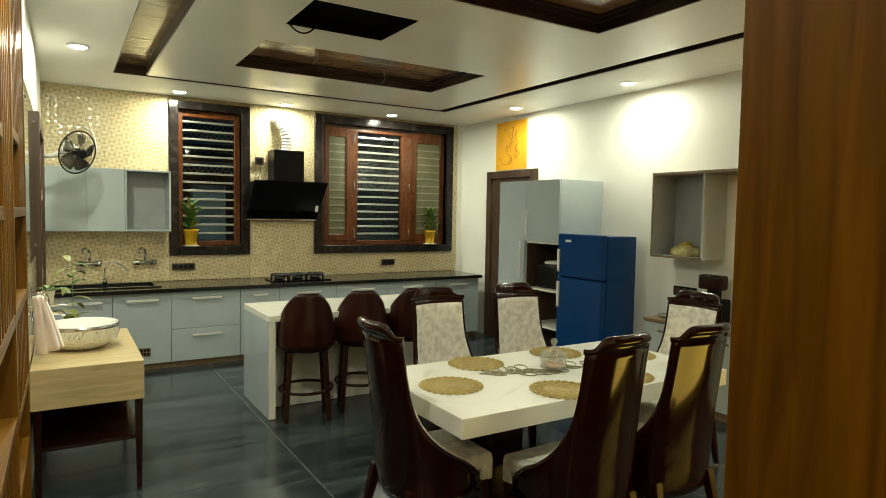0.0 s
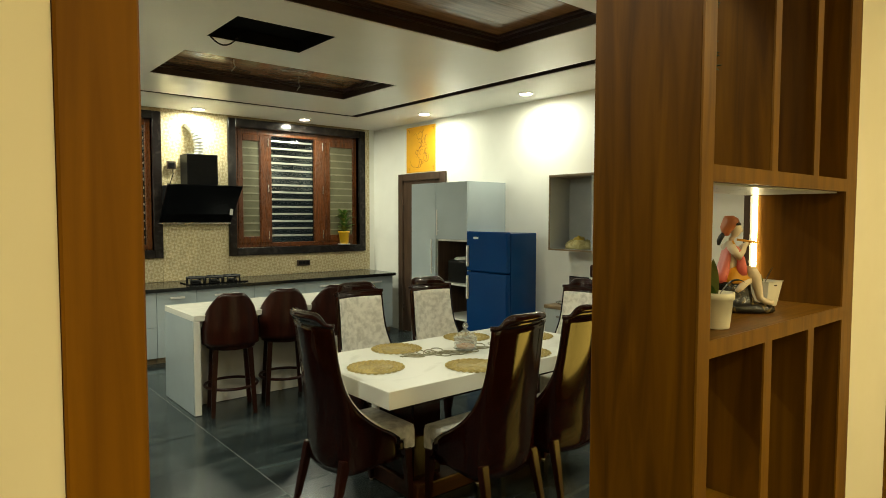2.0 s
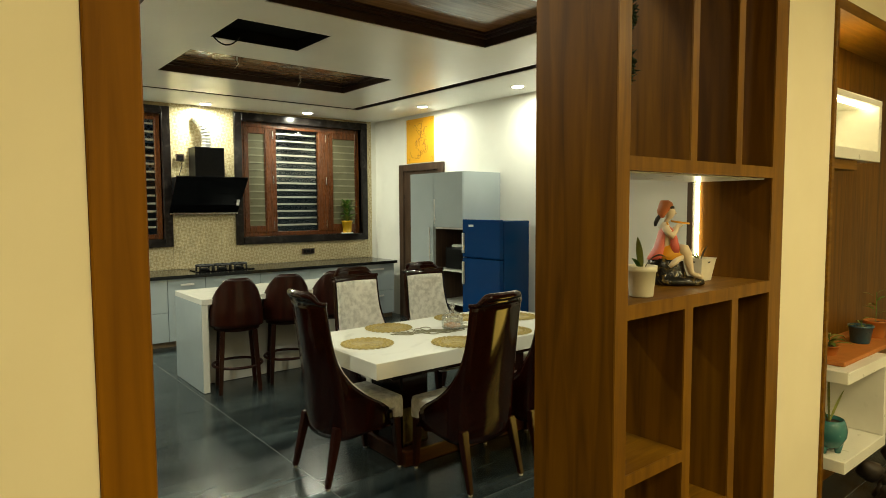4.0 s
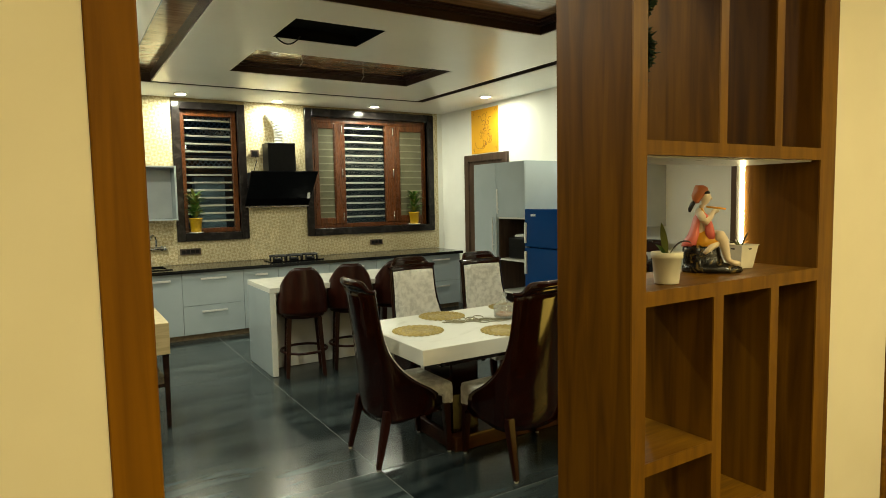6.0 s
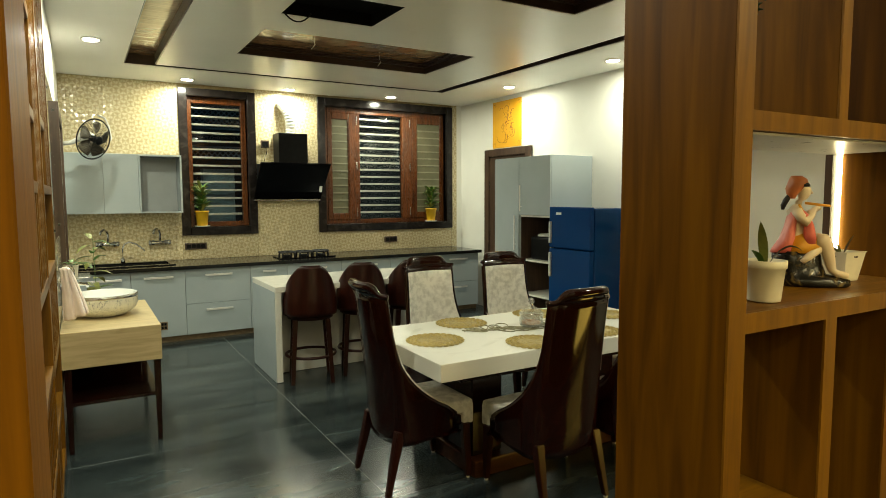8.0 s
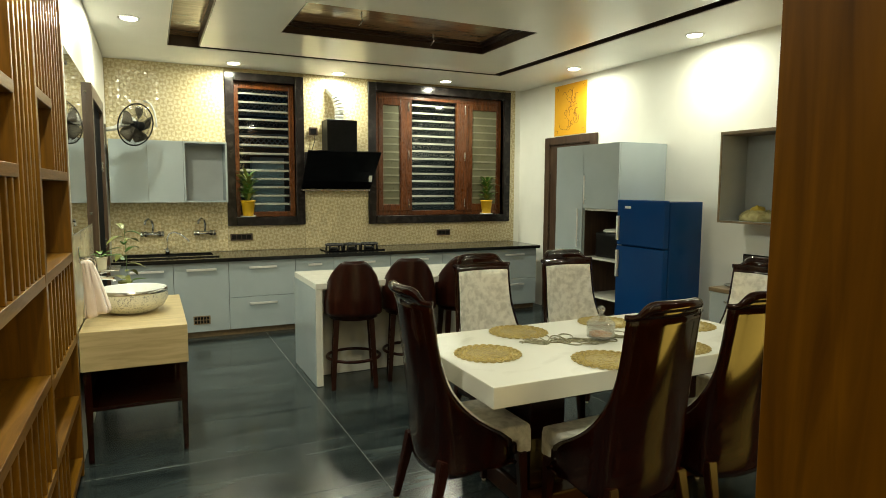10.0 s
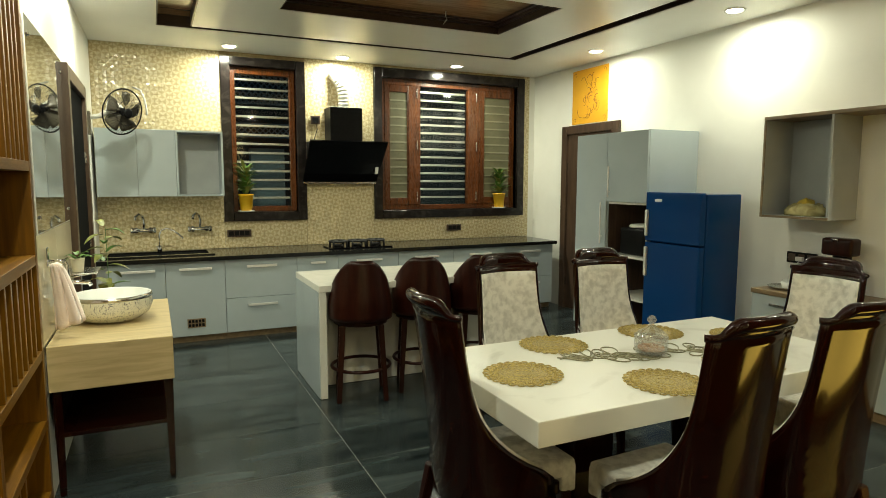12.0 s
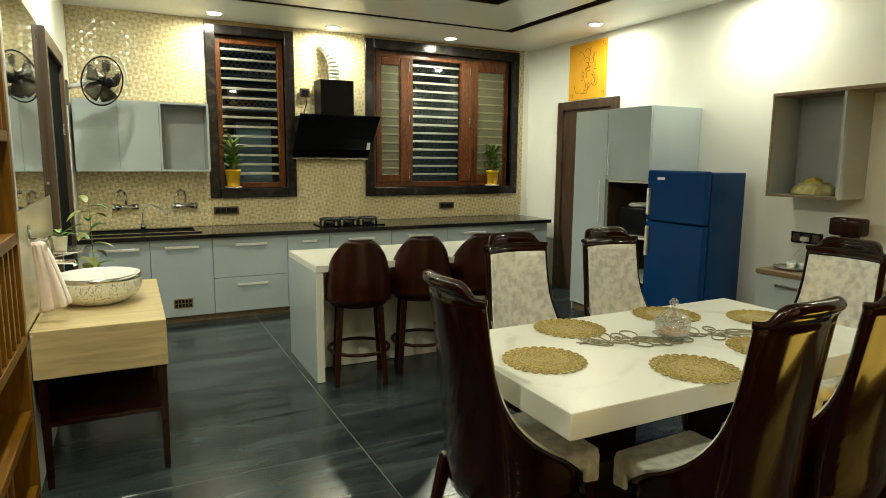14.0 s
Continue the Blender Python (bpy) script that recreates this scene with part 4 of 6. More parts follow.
CHAIRS = [(1.575, 2.80, -90), (2.115, 2.265, 2), (2.715, 2.265, -1), (2.225, 3.50, 181), (2.925, 3.52, 178), (3.52, 2.82, 92)]
chair.matrix_world = pose(CHAIRS[0][0], CHAIRS[0][1], 0, 0, 0, CHAIRS[0][2])
for cx, cy, rz in CHAIRS[1:]:
    copy_thing(chair, pose(cx, cy, 0, 0, 0, rz))


def bar_stool():
    t = thing("bar_stool", (0, 0, 0), "dark mahogany bar stool with a rounded wrap-around back", "stool", "stools at the kitchen island")
    rows, n, m = [], 26, 14
    for j in range(m + 1):
        v = j / m
        row = []
        for k in range(n + 1):
            u = -1 + 2 * k / n
            top = 1.040 - 0.31 * (max(0, abs(u) - 0.24) / 0.76) ** 1.35
            z = 0.60 + (top - 0.60) * v
            ang = u * radians(112)
            r = 0.236 - 0.066 * max(0, (z - 0.72) / 0.33)
            row.append((r * math.sin(ang), -r * math.cos(ang) - 0.03 * max(0, (z - 0.7) / 0.3), z))
        rows.append(row)
    part("back_shell", sheet(rows, 0.022), M["mahogsatin"], t, "glossy mahogany wrap-around back", True)
    inner = [[(p[0] * 0.87, p[1] * 0.87, p[2] - 0.012) for p in r[4:-4]] for r in rows[4:]]
    part("backrest", sheet(inner, 0.012), M["velvet"], t, "cream padded inside", True)
    part("seat", lathe([(0.19, 0.60), (0.215, 0.61), (0.215, 0.655), (0.19, 0.675)], (0, 0, 0), 28), M["velvet"], t, "cream padded seat", True)
    part("seat_ring", lathe([(0.17, 0.555), (0.20, 0.565), (0.20, 0.60), (0.18, 0.602)], (0, 0, 0), 28), M["mahogsatin"], t, smooth=True)
    for sx in (-1, 1):
        for sy in (-1, 1):
            part("leg", leg(bmesh.new(), (sx * 0.138, sy * 0.138, 0.565), (sx * 0.170, sy * 0.170, 0.0), 0.022, 0.017), M["mahogsatin"], t)
    part("foot_ring", tube([(0.216 * math.cos(a), 0.216 * math.sin(a), 0.235) for a in (2 * math.pi * k / 36 for k in range(36))], 0.013, 8, closed=True), M["mahogsatin"], t, "round foot ring", True)
    return t


stool = bar_stool()
STOOLS = [(1.685, 4.97, -14), (2.185, 4.99, -18), (2.675, 4.98, -12)]
stool.matrix_world = pose(STOOLS[0][0], STOOLS[0][1], 0, 0, 0, STOOLS[0][2])
for cx, cy, rz in STOOLS[1:]:
    copy_thing(stool, pose(cx, cy, 0, 0, 0, rz))


def dining_table():
    t = thing("dining_table", (2.44, 2.8, 0), "dining table with thick white marble top on a dark wooden base", "table")
    part("tabletop", B(1.485, 3.405, 2.312, 3.29, 0.684, 0.78, 0.005, 2), M["marble"], t, "thick white marble top")
    part("apron", B(1.72, 3.17, 2.50, 3.10, 0.60, 0.683, 0.006), M["mahog"], t)
    for x in (1.98, 2.90):
        part("pedestal", B(x - 0.11, x + 0.11, 2.62, 2.98, 0.10, 0.60, 0.010), M["mahog"], t)
    part("base", B(1.85, 3.04, 2.55, 3.05, 0.0, 0.10, 0.010, 2), M["plinthwood"], t, "reddish-brown floor plinth")
    return t


dining_table()


def placemat(x, y, r=0.165):
    """A woven disc with a border of two rows of small thread loops."""
    t = thing("placemat", (x, y, 0.781), "round gold lace placemat on the marble table", "placemat", "lace placemats")
    n = 52
    part("disc", prism(bmesh.new(), [(x + r * 0.80 * math.cos(2 * math.pi * k / n), y + r * 0.80 * math.sin(2 * math.pi * k / n)) for k in range(n)], "z", 0.7812, 0.7845), M["gold"], t, "dense gold mesh disc")
    lace = bmesh.new()
    for count, rad, size in ((26, r * 0.955, 0.0145), (26, r * 0.855, 0.0115), (20, r * 0.70, 0.010)):
        for k in range(count):
            a0 = 2 * math.pi * (k + (0.5 if rad < r * 0.9 else 0)) / count
            cx, cy = x + rad * math.cos(a0), y + rad * math.sin(a0)
            tube([(cx + size * math.cos(0.785 * j), cy + size * math.sin(0.785 * j), 0.7846) for j in range(8)], 0.0034, 4, lace, closed=True)
    part("lace_border", lace, M["gold"], t, "scalloped gold lace border")
    rings = bmesh.new()
    for rad in (0.90, 0.78, 0.60, 0.45, 0.25):
        tube([(x + r * rad * math.cos(2 * math.pi * k / 36), y + r * rad * math.sin(2 * math.pi * k / 36), 0.7846) for k in range(36)], 0.0026, 4, rings, closed=True)
    part("cord_ring", rings, M["gold"], t)


for px, py in ((1.725, 2.79), (2.12, 3.13), (2.20, 2.45), (2.76, 3.13), (3.16, 2.86), (2.71, 2.50)):
    placemat(px, py)


def lace_runner():
    """Flat cord loops laid as leaves and wings on both sides of a wavy middle cord."""
    bm = bmesh.new()
    rnd = random.Random(4)
    z = 0.7835
    for phase in (0.0, 2.2):
        tube([(2.00 + 0.88 * k / 40, 2.90 - 0.16 * k / 40 + 0.035 * math.sin(k * 0.55 + phase), z) for k in range(41)], 0.0036, 5, bm)
    for k in range(11):
        f = k / 10
        for sg in (-1, 1):
            cx, cy = 2.05 + 0.78 * f + rnd.uniform(-0.02, 0.02), 2.893 - 0.15 * f
            a0 = sg * rnd.uniform(0.5, 1.25) + (math.pi if rnd.random() < 0.35 else 0)
            ra, rb = rnd.uniform(0.10, 0.15), rnd.uniform(0.022, 0.036)
            for inner in (1.0, 0.55):
                pts = []
                for j in range(20):
                    a = 2 * math.pi * j / 20
                    u, v = ra * inner * (0.5 - 0.5 * math.cos(a)), rb * inner * math.sin(a) * (1.0 - 0.45 * math.cos(a))
                    pts.append((cx + u * math.cos(a0) - v * math.sin(a0), cy + u * math.sin(a0) + v * math.cos(a0), z))
                tube(pts, 0.0034, 5, bm, closed=True)
                if k % 2:
                    break
    return solid("lace_runner", bm, M["silverlace"], "gold-grey looped cord table runner on the marble table", "table runner", smooth=True)


lace_runner()
jar = thing("sweet_jar", (2.45, 2.80, 0.787), "lidded cut-glass jar of orange sweets", "jar")


def fluted(profile, n=60):
    """A turned wall whose outside is cut into fine upright flutes."""
    bm = lathe(profile, (0, 0, 0), n)
    for v in bm.verts:
        a = math.atan2(v.co.y, v.co.x)
        k = 1 + 0.018 * (round(a / (2 * math.pi) * n) % 2)
        v.co.x *= k
        v.co.y *= k
    bmesh.ops.scale(bm, vec=(0.92, 0.92, 0.95), verts=bm.verts)
    bmesh.ops.translate(bm, vec=(2.45, 2.80, 0.788), verts=bm.verts)
    return bm


part("bowl", fluted([(0.068, 0.0), (0.079, 0.006), (0.083, 0.04), (0.083, 0.082), (0.078, 0.082), (0.077, 0.04), (0.072, 0.012), (0.05, 0.010)]), M["glass"], jar, "clear ribbed glass", True)
part("sweets", lathe([(0.045, 0.013), (0.062, 0.018), (0.062, 0.030), (0.03, 0.038)], (2.45, 2.80, 0.788), 24), M["orange"], jar, "orange sweets", True)
part("lid", fluted([(0.084, 0.084), (0.083, 0.092), (0.060, 0.112), (0.030, 0.130), (0.014, 0.140), (0.011, 0.150), (0.022, 0.163), (0.023, 0.174), (0.014, 0.188), (0.003, 0.192)]), M["glass"], jar, "clear glass lid with a knob", True)


# ---- tall cabinet, refrigerator, door ----
def tall_cabinet():
    t = thing("tall_cabinet", (4.76, 5.5, 0), "tall blue-grey pantry cabinet with an open appliance niche", "cabinet")
    x0, x1, y0, ym, y1, top = 4.445, 5.07, 4.992, 5.555, 6.04, 2.082
    part("side", B(x0 + 0.022, x1, y0, y0 + 0.018, 0, top, 0.001), M["grey"], t)
    part("side", B(x0 + 0.022, x1, ym - 0.009, ym + 0.009, 0, top), M["grey"], t)
    part("side", B(x0 + 0.022, x1, y1 - 0.018, y1, 0, top, 0.001), M["grey"], t)
    part("back", B(x1 - 0.02, x1 - 0.001, y0 + 0.019, ym - 0.010, 0.1, top - 0.02), M["doorwood"], t, "dark back of the niche")
    part("lining", B(x0 + 0.03, x1 - 0.021, ym - 0.016, ym - 0.0095, 0.1, top - 0.02), M["doorwood"], t, "dark lining of the niche")
    part("top", B(x0 + 0.022, x1, y0 + 0.019, y1 - 0.019, top - 0.018, top - 0.001), M["grey"], t)
    part("plinth", B(x0 + 0.05, x0 + 0.07, y0 + 0.019, y1 - 0.019, 0, 0.09), M["oakside"], t)
    for z in (0.10, 0.48, 0.885, 1.405):
        part("shelf", B(x0 + 0.023, x1 - 0.021, y0 + 0.019, ym - 0.017, z - 0.02, z), M["white"], t)
    d = part("door", B(x0, x0 + 0.02, ym + 0.002, y1 - 0.001, 0.09, top, 0.002), M["grey"], t, "glossy blue-grey door")
    part("handle", B(x0 - 0.03, x0 - 0.016, ym + 0.05, ym + 0.065, 0.98, 1.40, 0.004), M["satin"], d)
    part("handle_mount", B(x0 - 0.016, x0, ym + 0.053, ym + 0.062, 1.05, 1.06), M["satin"], d)
    d = part("door", B(x0, x0 + 0.02, y0 + 0.001, ym - 0.002, 1.407, top, 0.002), M["grey"], t, "glossy blue-grey door")
    part("handle", B(x0 - 0.03, x0 - 0.016, ym - 0.055, ym - 0.040, 1.45, 1.76, 0.004), M["satin"], d)
    part("handle_mount", B(x0 - 0.016, x0, ym - 0.052, ym - 0.043, 1.5, 1.51), M["satin"], d)
    return t


tall_cabinet()
cooker = thing("rice_cooker", (4.66, 5.29, 0.886), "black electric cooker with a white lid in the cabinet niche", "cooker")
part("body", B(4.55, 4.85, 5.12, 5.46, 0.888, 1.155, 0.03, 3), M["blackpl"], cooker, smooth=True)
part("lid", lathe([(0.13, 0.0), (0.14, 0.012), (0.12, 0.03), (0.05, 0.036)], (4.69, 5.28, 1.156), 24), M["plastic"], cooker, "white lid", True)


def fridge():
    t = thing("refrigerator", (4.66, 4.66, 0), "deep blue two-door refrigerator beside the pantry cabinet", "refrigerator")
    y0, y1 = 4.345, 4.985
    part("body", B(4.50, 4.905, y0, y1, 0.04, 1.498, 0.012, 2), M["blue"], t, "deep blue body")
    d = part("freezer_door", B(4.432, 4.495, y0 + 0.002, y1 - 0.002, 1.064, 1.51, 0.014, 3), M["blue"], t, "glossy deep blue freezer door")
    part("handle", B(4.407, 4.437, y1 - 0.045, y1 - 0.018, 1.11, 1.35, 0.008, 2), M["satin"], d, "silver handle")
    part("badge", B(4.427, 4.4325, y1 - 0.20, y1 - 0.12, 1.425, 1.45), M["satin"], d, "small silver badge")
    d = part("fridge_door", B(4.432, 4.495, y0 + 0.002, y1 - 0.002, 0.07, 1.054, 0.014, 3), M["blue"], t, "glossy deep blue door")
    part("handle", B(4.407, 4.437, y1 - 0.045, y1 - 0.018, 0.74, 1.01, 0.008, 2), M["satin"], d, "silver handle")
    for fy in (y0 + 0.06, y1 - 0.06):
        part("foot", lathe([(0.02, 0), (0.02, 0.045)], (4.56, fy, 0), 10), M["blackpl"], t)
        part("foot", lathe([(0.02, 0), (0.02, 0.045)], (4.84, fy, 0), 10), M["blackpl"], t)


fridge()


def panel_door(name, wall_x, face, y0, y1, top, label, open_gap=False):
    """A door in a wall that runs along y; face is +1 where it looks towards +x."""
    t = thing(name, (wall_x, (y0 + y1) / 2, 0), label, "door", kind="structure")
    s, w = face, 0.10

    def bx(xa, xb, *r):
        a, b = sorted((wall_x + s * xa, wall_x + s * xb))
        return B(a, b, *r)

    part("jamb", bx(0.002, 0.045, y0, y0 + w, 0, top, 0.004), M["doorwood"], t)
    part("jamb", bx(0.002, 0.045, y1 - w, y1, 0, top, 0.004), M["doorwood"], t)
    part("lintel", bx(0.002, 0.045, y0 + w, y1 - w, top - w, top, 0.004), M["doorwood"], t)
    # with open_gap this is no leaf: a black sheet paints the unlit room beyond
    leafob = part("door_leaf", bx(0.002, 0.016, y0 + w, y1 - w, 0.006, top - w), M["doorwood"] if not open_gap else M["black"], t, "dark door leaf; black sheet for depth where the doorway stands open")
    for hz in (0.3, 1.05, 1.75):
        part("hinge", bx(0.017, 0.03, y1 - w - 0.012, y1 - w - 0.002, hz, hz + 0.09), M["steel"], leafob)
    return t


panel_door("door_1", RX, -1, 6.09, 7.14, 2.285, "dark brown laminate door behind the pantry cabinet")
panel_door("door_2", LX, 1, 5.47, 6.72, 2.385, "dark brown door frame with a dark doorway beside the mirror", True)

poster = thing("poster", (RX - 0.005, 6.66, 2.30), "orange paper drawing taped on the white wall", "poster")
part("paper", B(RX - 0.006, RX - 0.002, 6.327, 6.985, 2.30, 2.94), M["poster"], poster)
rnd = random.Random(9)
for k in range(30):
    cy, cz = 6.66 + rnd.uniform(-0.15, 0.15), 2.63 + rnd.uniform(-0.22, 0.22)
    a0, rr, sw = rnd.uniform(0, 6.28), rnd.uniform(0.02, 0.075), rnd.uniform(1.2, 4.2)
    part("ink_line", tube([(RX - 0.007, cy + rr * math.cos(a0 + sw * j / 9), cz + rr * 1.2 * math.sin(a0 + sw * j / 9)) for j in range(10)], 0.0028, 4), M["ink"], poster)
for cy, cz in ((6.93, 2.89), (6.38, 2.89), (6.93, 2.35), (6.38, 2.35)):
    part("corner_mark", tube([(RX - 0.007, cy + 0.022 * math.cos(0.9 * j), cz + 0.022 * math.sin(0.9 * j)) for j in range(6)], 0.0025, 4), M["ink"], poster)


# ---- open box and sideboard on the wall ----
def open_box():
    t = thing("wall_box_shelf", (4.91, 3.75, 1.32), "grey open wall box under a long brown top board", "shelf")
    x0, x1, y0, y1, z0, z1 = 4.745, RX - 0.003, 3.48, 4.035, 1.325, 2.085
    part("side", B(x0, x1, y0, y0 + 0.018, z0, z1), M["greyin"], t)
    part("side", B(x0, x1, y1 - 0.018, y1, z0, z1), M["greyin"], t)
    part("back", B(x1 - 0.014, x1, y0 + 0.019, y1 - 0.019, z0, z1), M["greyin"], t)
    part("bottom", B(x0, x1, y0 + 0.019, y1 - 0.019, z0, z0 + 0.018), M["greyin"], t)
    part("edge", B(x0 - 0.004, x0 - 0.0005, y1 - 0.018, y1 + 0.002, z0, z1), M["oakside"], t)
    part("edge", B(x0 - 0.004, x0 - 0.0005, y0, y1 - 0.019, z0, z0 + 0.018), M["oakside"], t)
    part("top_board", B(x0 - 0.006, x1, 1.9, y1 + 0.004, z1 + 0.001, z1 + 0.028, 0.002), M["oakside"], t, "long brown top board")
    return t


open_box()
food = bmesh.new()
rnd = random.Random(2)
ball(food, (4.90, 3.755, 1.372), (0.115, 0.165, 0.075), 26)
ball(food, (4.89, 3.745, 1.425), (0.055, 0.075, 0.050), 18, slot=1)
for v in food.verts:
    v.co += noise.noise_vector(v.co * 24) * 0.022 + noise.noise_vector(v.co * 70) * 0.008
    v.co.z = max(v.co.z, 1.344)
solid("fruit_bag", food, [M["bag"], M["bananas"]], "crumpled clear bag of yellow fruit in the wall box", "food bag")


def sideboard():
    t = thing("sideboard", (4.85, 2.6, 0), "low grey sideboard with a brown top along the wall", "cabinet")
    x0, y0, y1 = 4.60, 1.3, 3.96
    part("top", B(x0 - 0.012, RX - 0.003, y0, y1, 0.735, 0.77, 0.003), M["oakside"], t, "brown top board")
    part("body", B(x0 + 0.02, RX - 0.003, y0 + 0.01, y1 - 0.01, 0.08, 0.734), M["greyin"], t)
    part("plinth", B(x0 + 0.05, RX - 0.01, y0 + 0.01, y1 - 0.02, 0, 0.08), M["oakside"], t)
    k = 0
    y = y0 + 0.01
    while y < y1 - 0.1:
        d = part("front", B(x0, x0 + 0.019, y + 0.002, y + 0.527, 0.084, 0.732, 0.002), M["grey"], t, "glossy blue-grey front")
        part("handle", B(x0 - 0.026, x0 - 0.014, y + 0.17, y + 0.36, 0.655, 0.675, 0.003), M["steel"], d)
        part("handle_mount", B(x0 - 0.014, x0, y + 0.26, y + 0.27, 0.66, 0.67), M["steel"], d)
        y += 0.529


sideboard()
mixer = thing("sandwich_maker", (4.90, 3.46, 0.77), "black appliance standing open on the sideboard", "appliance")
part("base", B(4.82, 5.02, 3.36, 3.60, 0.771, 0.98, 0.02, 2), M["blackpl"], mixer)
part("lid", B(4.855, 4.985, 3.365, 3.595, 1.06, 1.192, 0.032, 4), M["mahogsatin"], mixer, "dark burgundy rounded upper half", True)
part("neck", B(4.90, 4.97, 3.42, 3.53, 0.98, 1.06, 0.008), M["blackpl"], mixer)
part("handle", tube([(4.852, 3.46, 1.165), (4.838, 3.46, 1.185), (4.838, 3.50, 1.185), (4.852, 3.50, 1.165)], 0.006, 8), M["steel"], mixer, smooth=True)
plate = thing("wall_socket", (RX - 0.01, 3.88, 0.945), "black double wall socket above the sideboard", "socket")
part("plate", B(RX - 0.014, RX - 0.002, 3.75, 4.01, 0.945, 1.035, 0.004), M["blackpl"], plate)
for k in range(3):
    part("switch", B(RX - 0.019, RX - 0.014, 3.77 + k * 0.08, 3.83 + k * 0.08, 0.96, 1.02, 0.002), M["doorwood"], plate)
part("plug", B(RX - 0.05, RX - 0.019, 3.85, 3.91, 0.965, 1.0, 0.006, 2), M["plastic"], plate, "white charger plug")
solid("charger_cable", tube([(RX - 0.045, 3.88, 0.965), (RX - 0.06, 3.90, 0.90), (RX - 0.09, 3.93, 0.83), (RX - 0.13, 3.92, 0.777)], 0.004, 6), M["plastic"], "white charger cable hanging from the wall socket", "cable", smooth=True)
tray = thing("cup_tray", (4.80, 3.80, 0.77), "small tray with cups on the sideboard", "tray")
part("tray", lathe([(0.11, 0), (0.14, 0.02), (0.135, 0.022), (0.105, 0.006)], (4.80, 3.80, 0.771), 24), M["steel"], tray, smooth=True)
for dx, dy in ((0.04, 0.03), (-0.05, -0.02), (0.02, -0.06)):
    part("cup", lathe([(0.022, 0.008), (0.036, 0.06), (0.033, 0.06), (0.02, 0.012)], (4.80 + dx, 3.80 + dy, 0.771), 16), M["porcelain"], tray, "white cup", True)


# ---- wall fans ----
def wall_fan(hub, face, bracket, label, R=0.218):
    """A wire-guarded wall fan at rest. face: the way the air blows; bracket: the wall plate's place."""
    t = thing("wall_fan", bracket, label, "fan", "wall fans")
    d = Vector(face).normalized()
    q = d.to_track_quat("Z", "Y").to_matrix().to_4x4()
    h = Vector(hub)
    put = Matrix.Translation(h) @ q
    g = bmesh.new()
    tube([(R * math.cos(a), R * math.sin(a), 0.0) for a in (2 * math.pi * k / 40 for k in range(40))], 0.0065, 6, g, closed=True)
    tube([(R * 0.55 * math.cos(a), R * 0.55 * math.sin(a), 0.055) for a in (2 * math.pi * k / 28 for k in range(28))], 0.0025, 4, g, closed=True)
    for k in range(44):
        a = 2 * math.pi * k / 44
        c, s = math.cos(a), math.sin(a)
        tube([(0.045 * c, 0.045 * s, 0.07), (R * 0.55 * c, R * 0.55 * s, 0.057), (R * 0.9 * c, R * 0.9 * s, 0.028), (R * c, R * s, 0)], 0.0013, 3, g)
        tube([(0.06 * c, 0.06 * s, -0.075), (R * 0.7 * c, R * 0.7 * s, -0.06), (R * c, R * s, 0)], 0.0013, 3, g)
    bmesh.ops.transform(g, matrix=put, verts=g.verts)
    part("guard", g, M["blackpl"], t, "black wire guard")
    badge = lathe([(0.045, 0.068), (0.045, 0.076), (0.03, 0.08)], (0, 0, 0), 18)
    bmesh.ops.transform(badge, matrix=put, verts=badge.verts)
    part("badge", badge, M["blackpl"], t, smooth=True)
    for k in range(5):
        b = bmesh.new()
        rows = []
        for j in range(7):
            r = 0.03 + (R - 0.053) * j / 6
            a0 = 2 * math.pi * k / 5
            w = (0.62 + 0.60 * math.sin(math.pi * j / 7)) * 0.80
            row = []
            for i in range(5):
                a = a0 + w * (i / 4 - 0.5) + 0.25 * j / 6
                row.append((r * math.cos(a), r * math.sin(a), 0.022 * (i / 4 - 0.5) * 2))
            rows.append(row)
        b.free()
        b = sheet(rows, 0.0025)
        bmesh.ops.transform(b, matrix=put, verts=b.verts)
        part("blade", b, M["smoke"], t, "dark grey blade", True)
    hub = lathe([(0.02, 0.032), (0.034, 0.026), (0.036, -0.028)], (0, 0, 0), 18)
    bmesh.ops.transform(hub, matrix=put, verts=hub.verts)
    part("hub", hub, M["blackpl"], t, "black hub", True)
    motor = lathe([(0.05, -0.03), (0.055, -0.05), (0.065, -0.07), (0.065, -0.13), (0.04, -0.16)], (0, 0, 0), 20)
    bmesh.ops.transform(motor, matrix=put, verts=motor.verts)
    part("motor", motor, M["plastic"], t, "grey motor housing", True)
    back = put @ Vector((0, 0, -0.12))
    bk = Vector(bracket)
    part("arm", tube([back, back.lerp(bk, 0.5) + Vector((0, 0, -0.02)), bk], [0.028, 0.022, 0.02], 10), M["plastic"], t, smooth=True)
    sx = 0.035 if bracket[0] < 2 else -0.035
    xa, xb = sorted((bracket[0] - sx * 0.1, bracket[0] + sx))
    part("wall_plate", B(xa, xb, bk.y - 0.05, bk.y + 0.05, bk.z - 0.15, bk.z + 0.06, 0.01, 2), M["smoke"], t)


wall_fan((0.108, 6.90, 2.215), (0.66, -0.71, -0.24), (-0.196, 7.12, 2.17), "black wire-guarded wall fan over the wash basin corner", 0.203)
wall_fan((4.74, 2.89, 2.70), (-0.85, -0.50, -0.05), (5.07, 2.97, 2.66), "black wire-guarded wall fan on the white wall")


# ---- mirror, wash basin and its things ----
mirror = thing("wall_mirror", (LX, 4.78, 1.34), "tall frameless wall mirror over the wash basin", "mirror")
part("mirror_glass", B(LX + 0.004, LX + 0.010, 4.125, 5.43, 1.345, 2.385), M["mirror"], mirror)
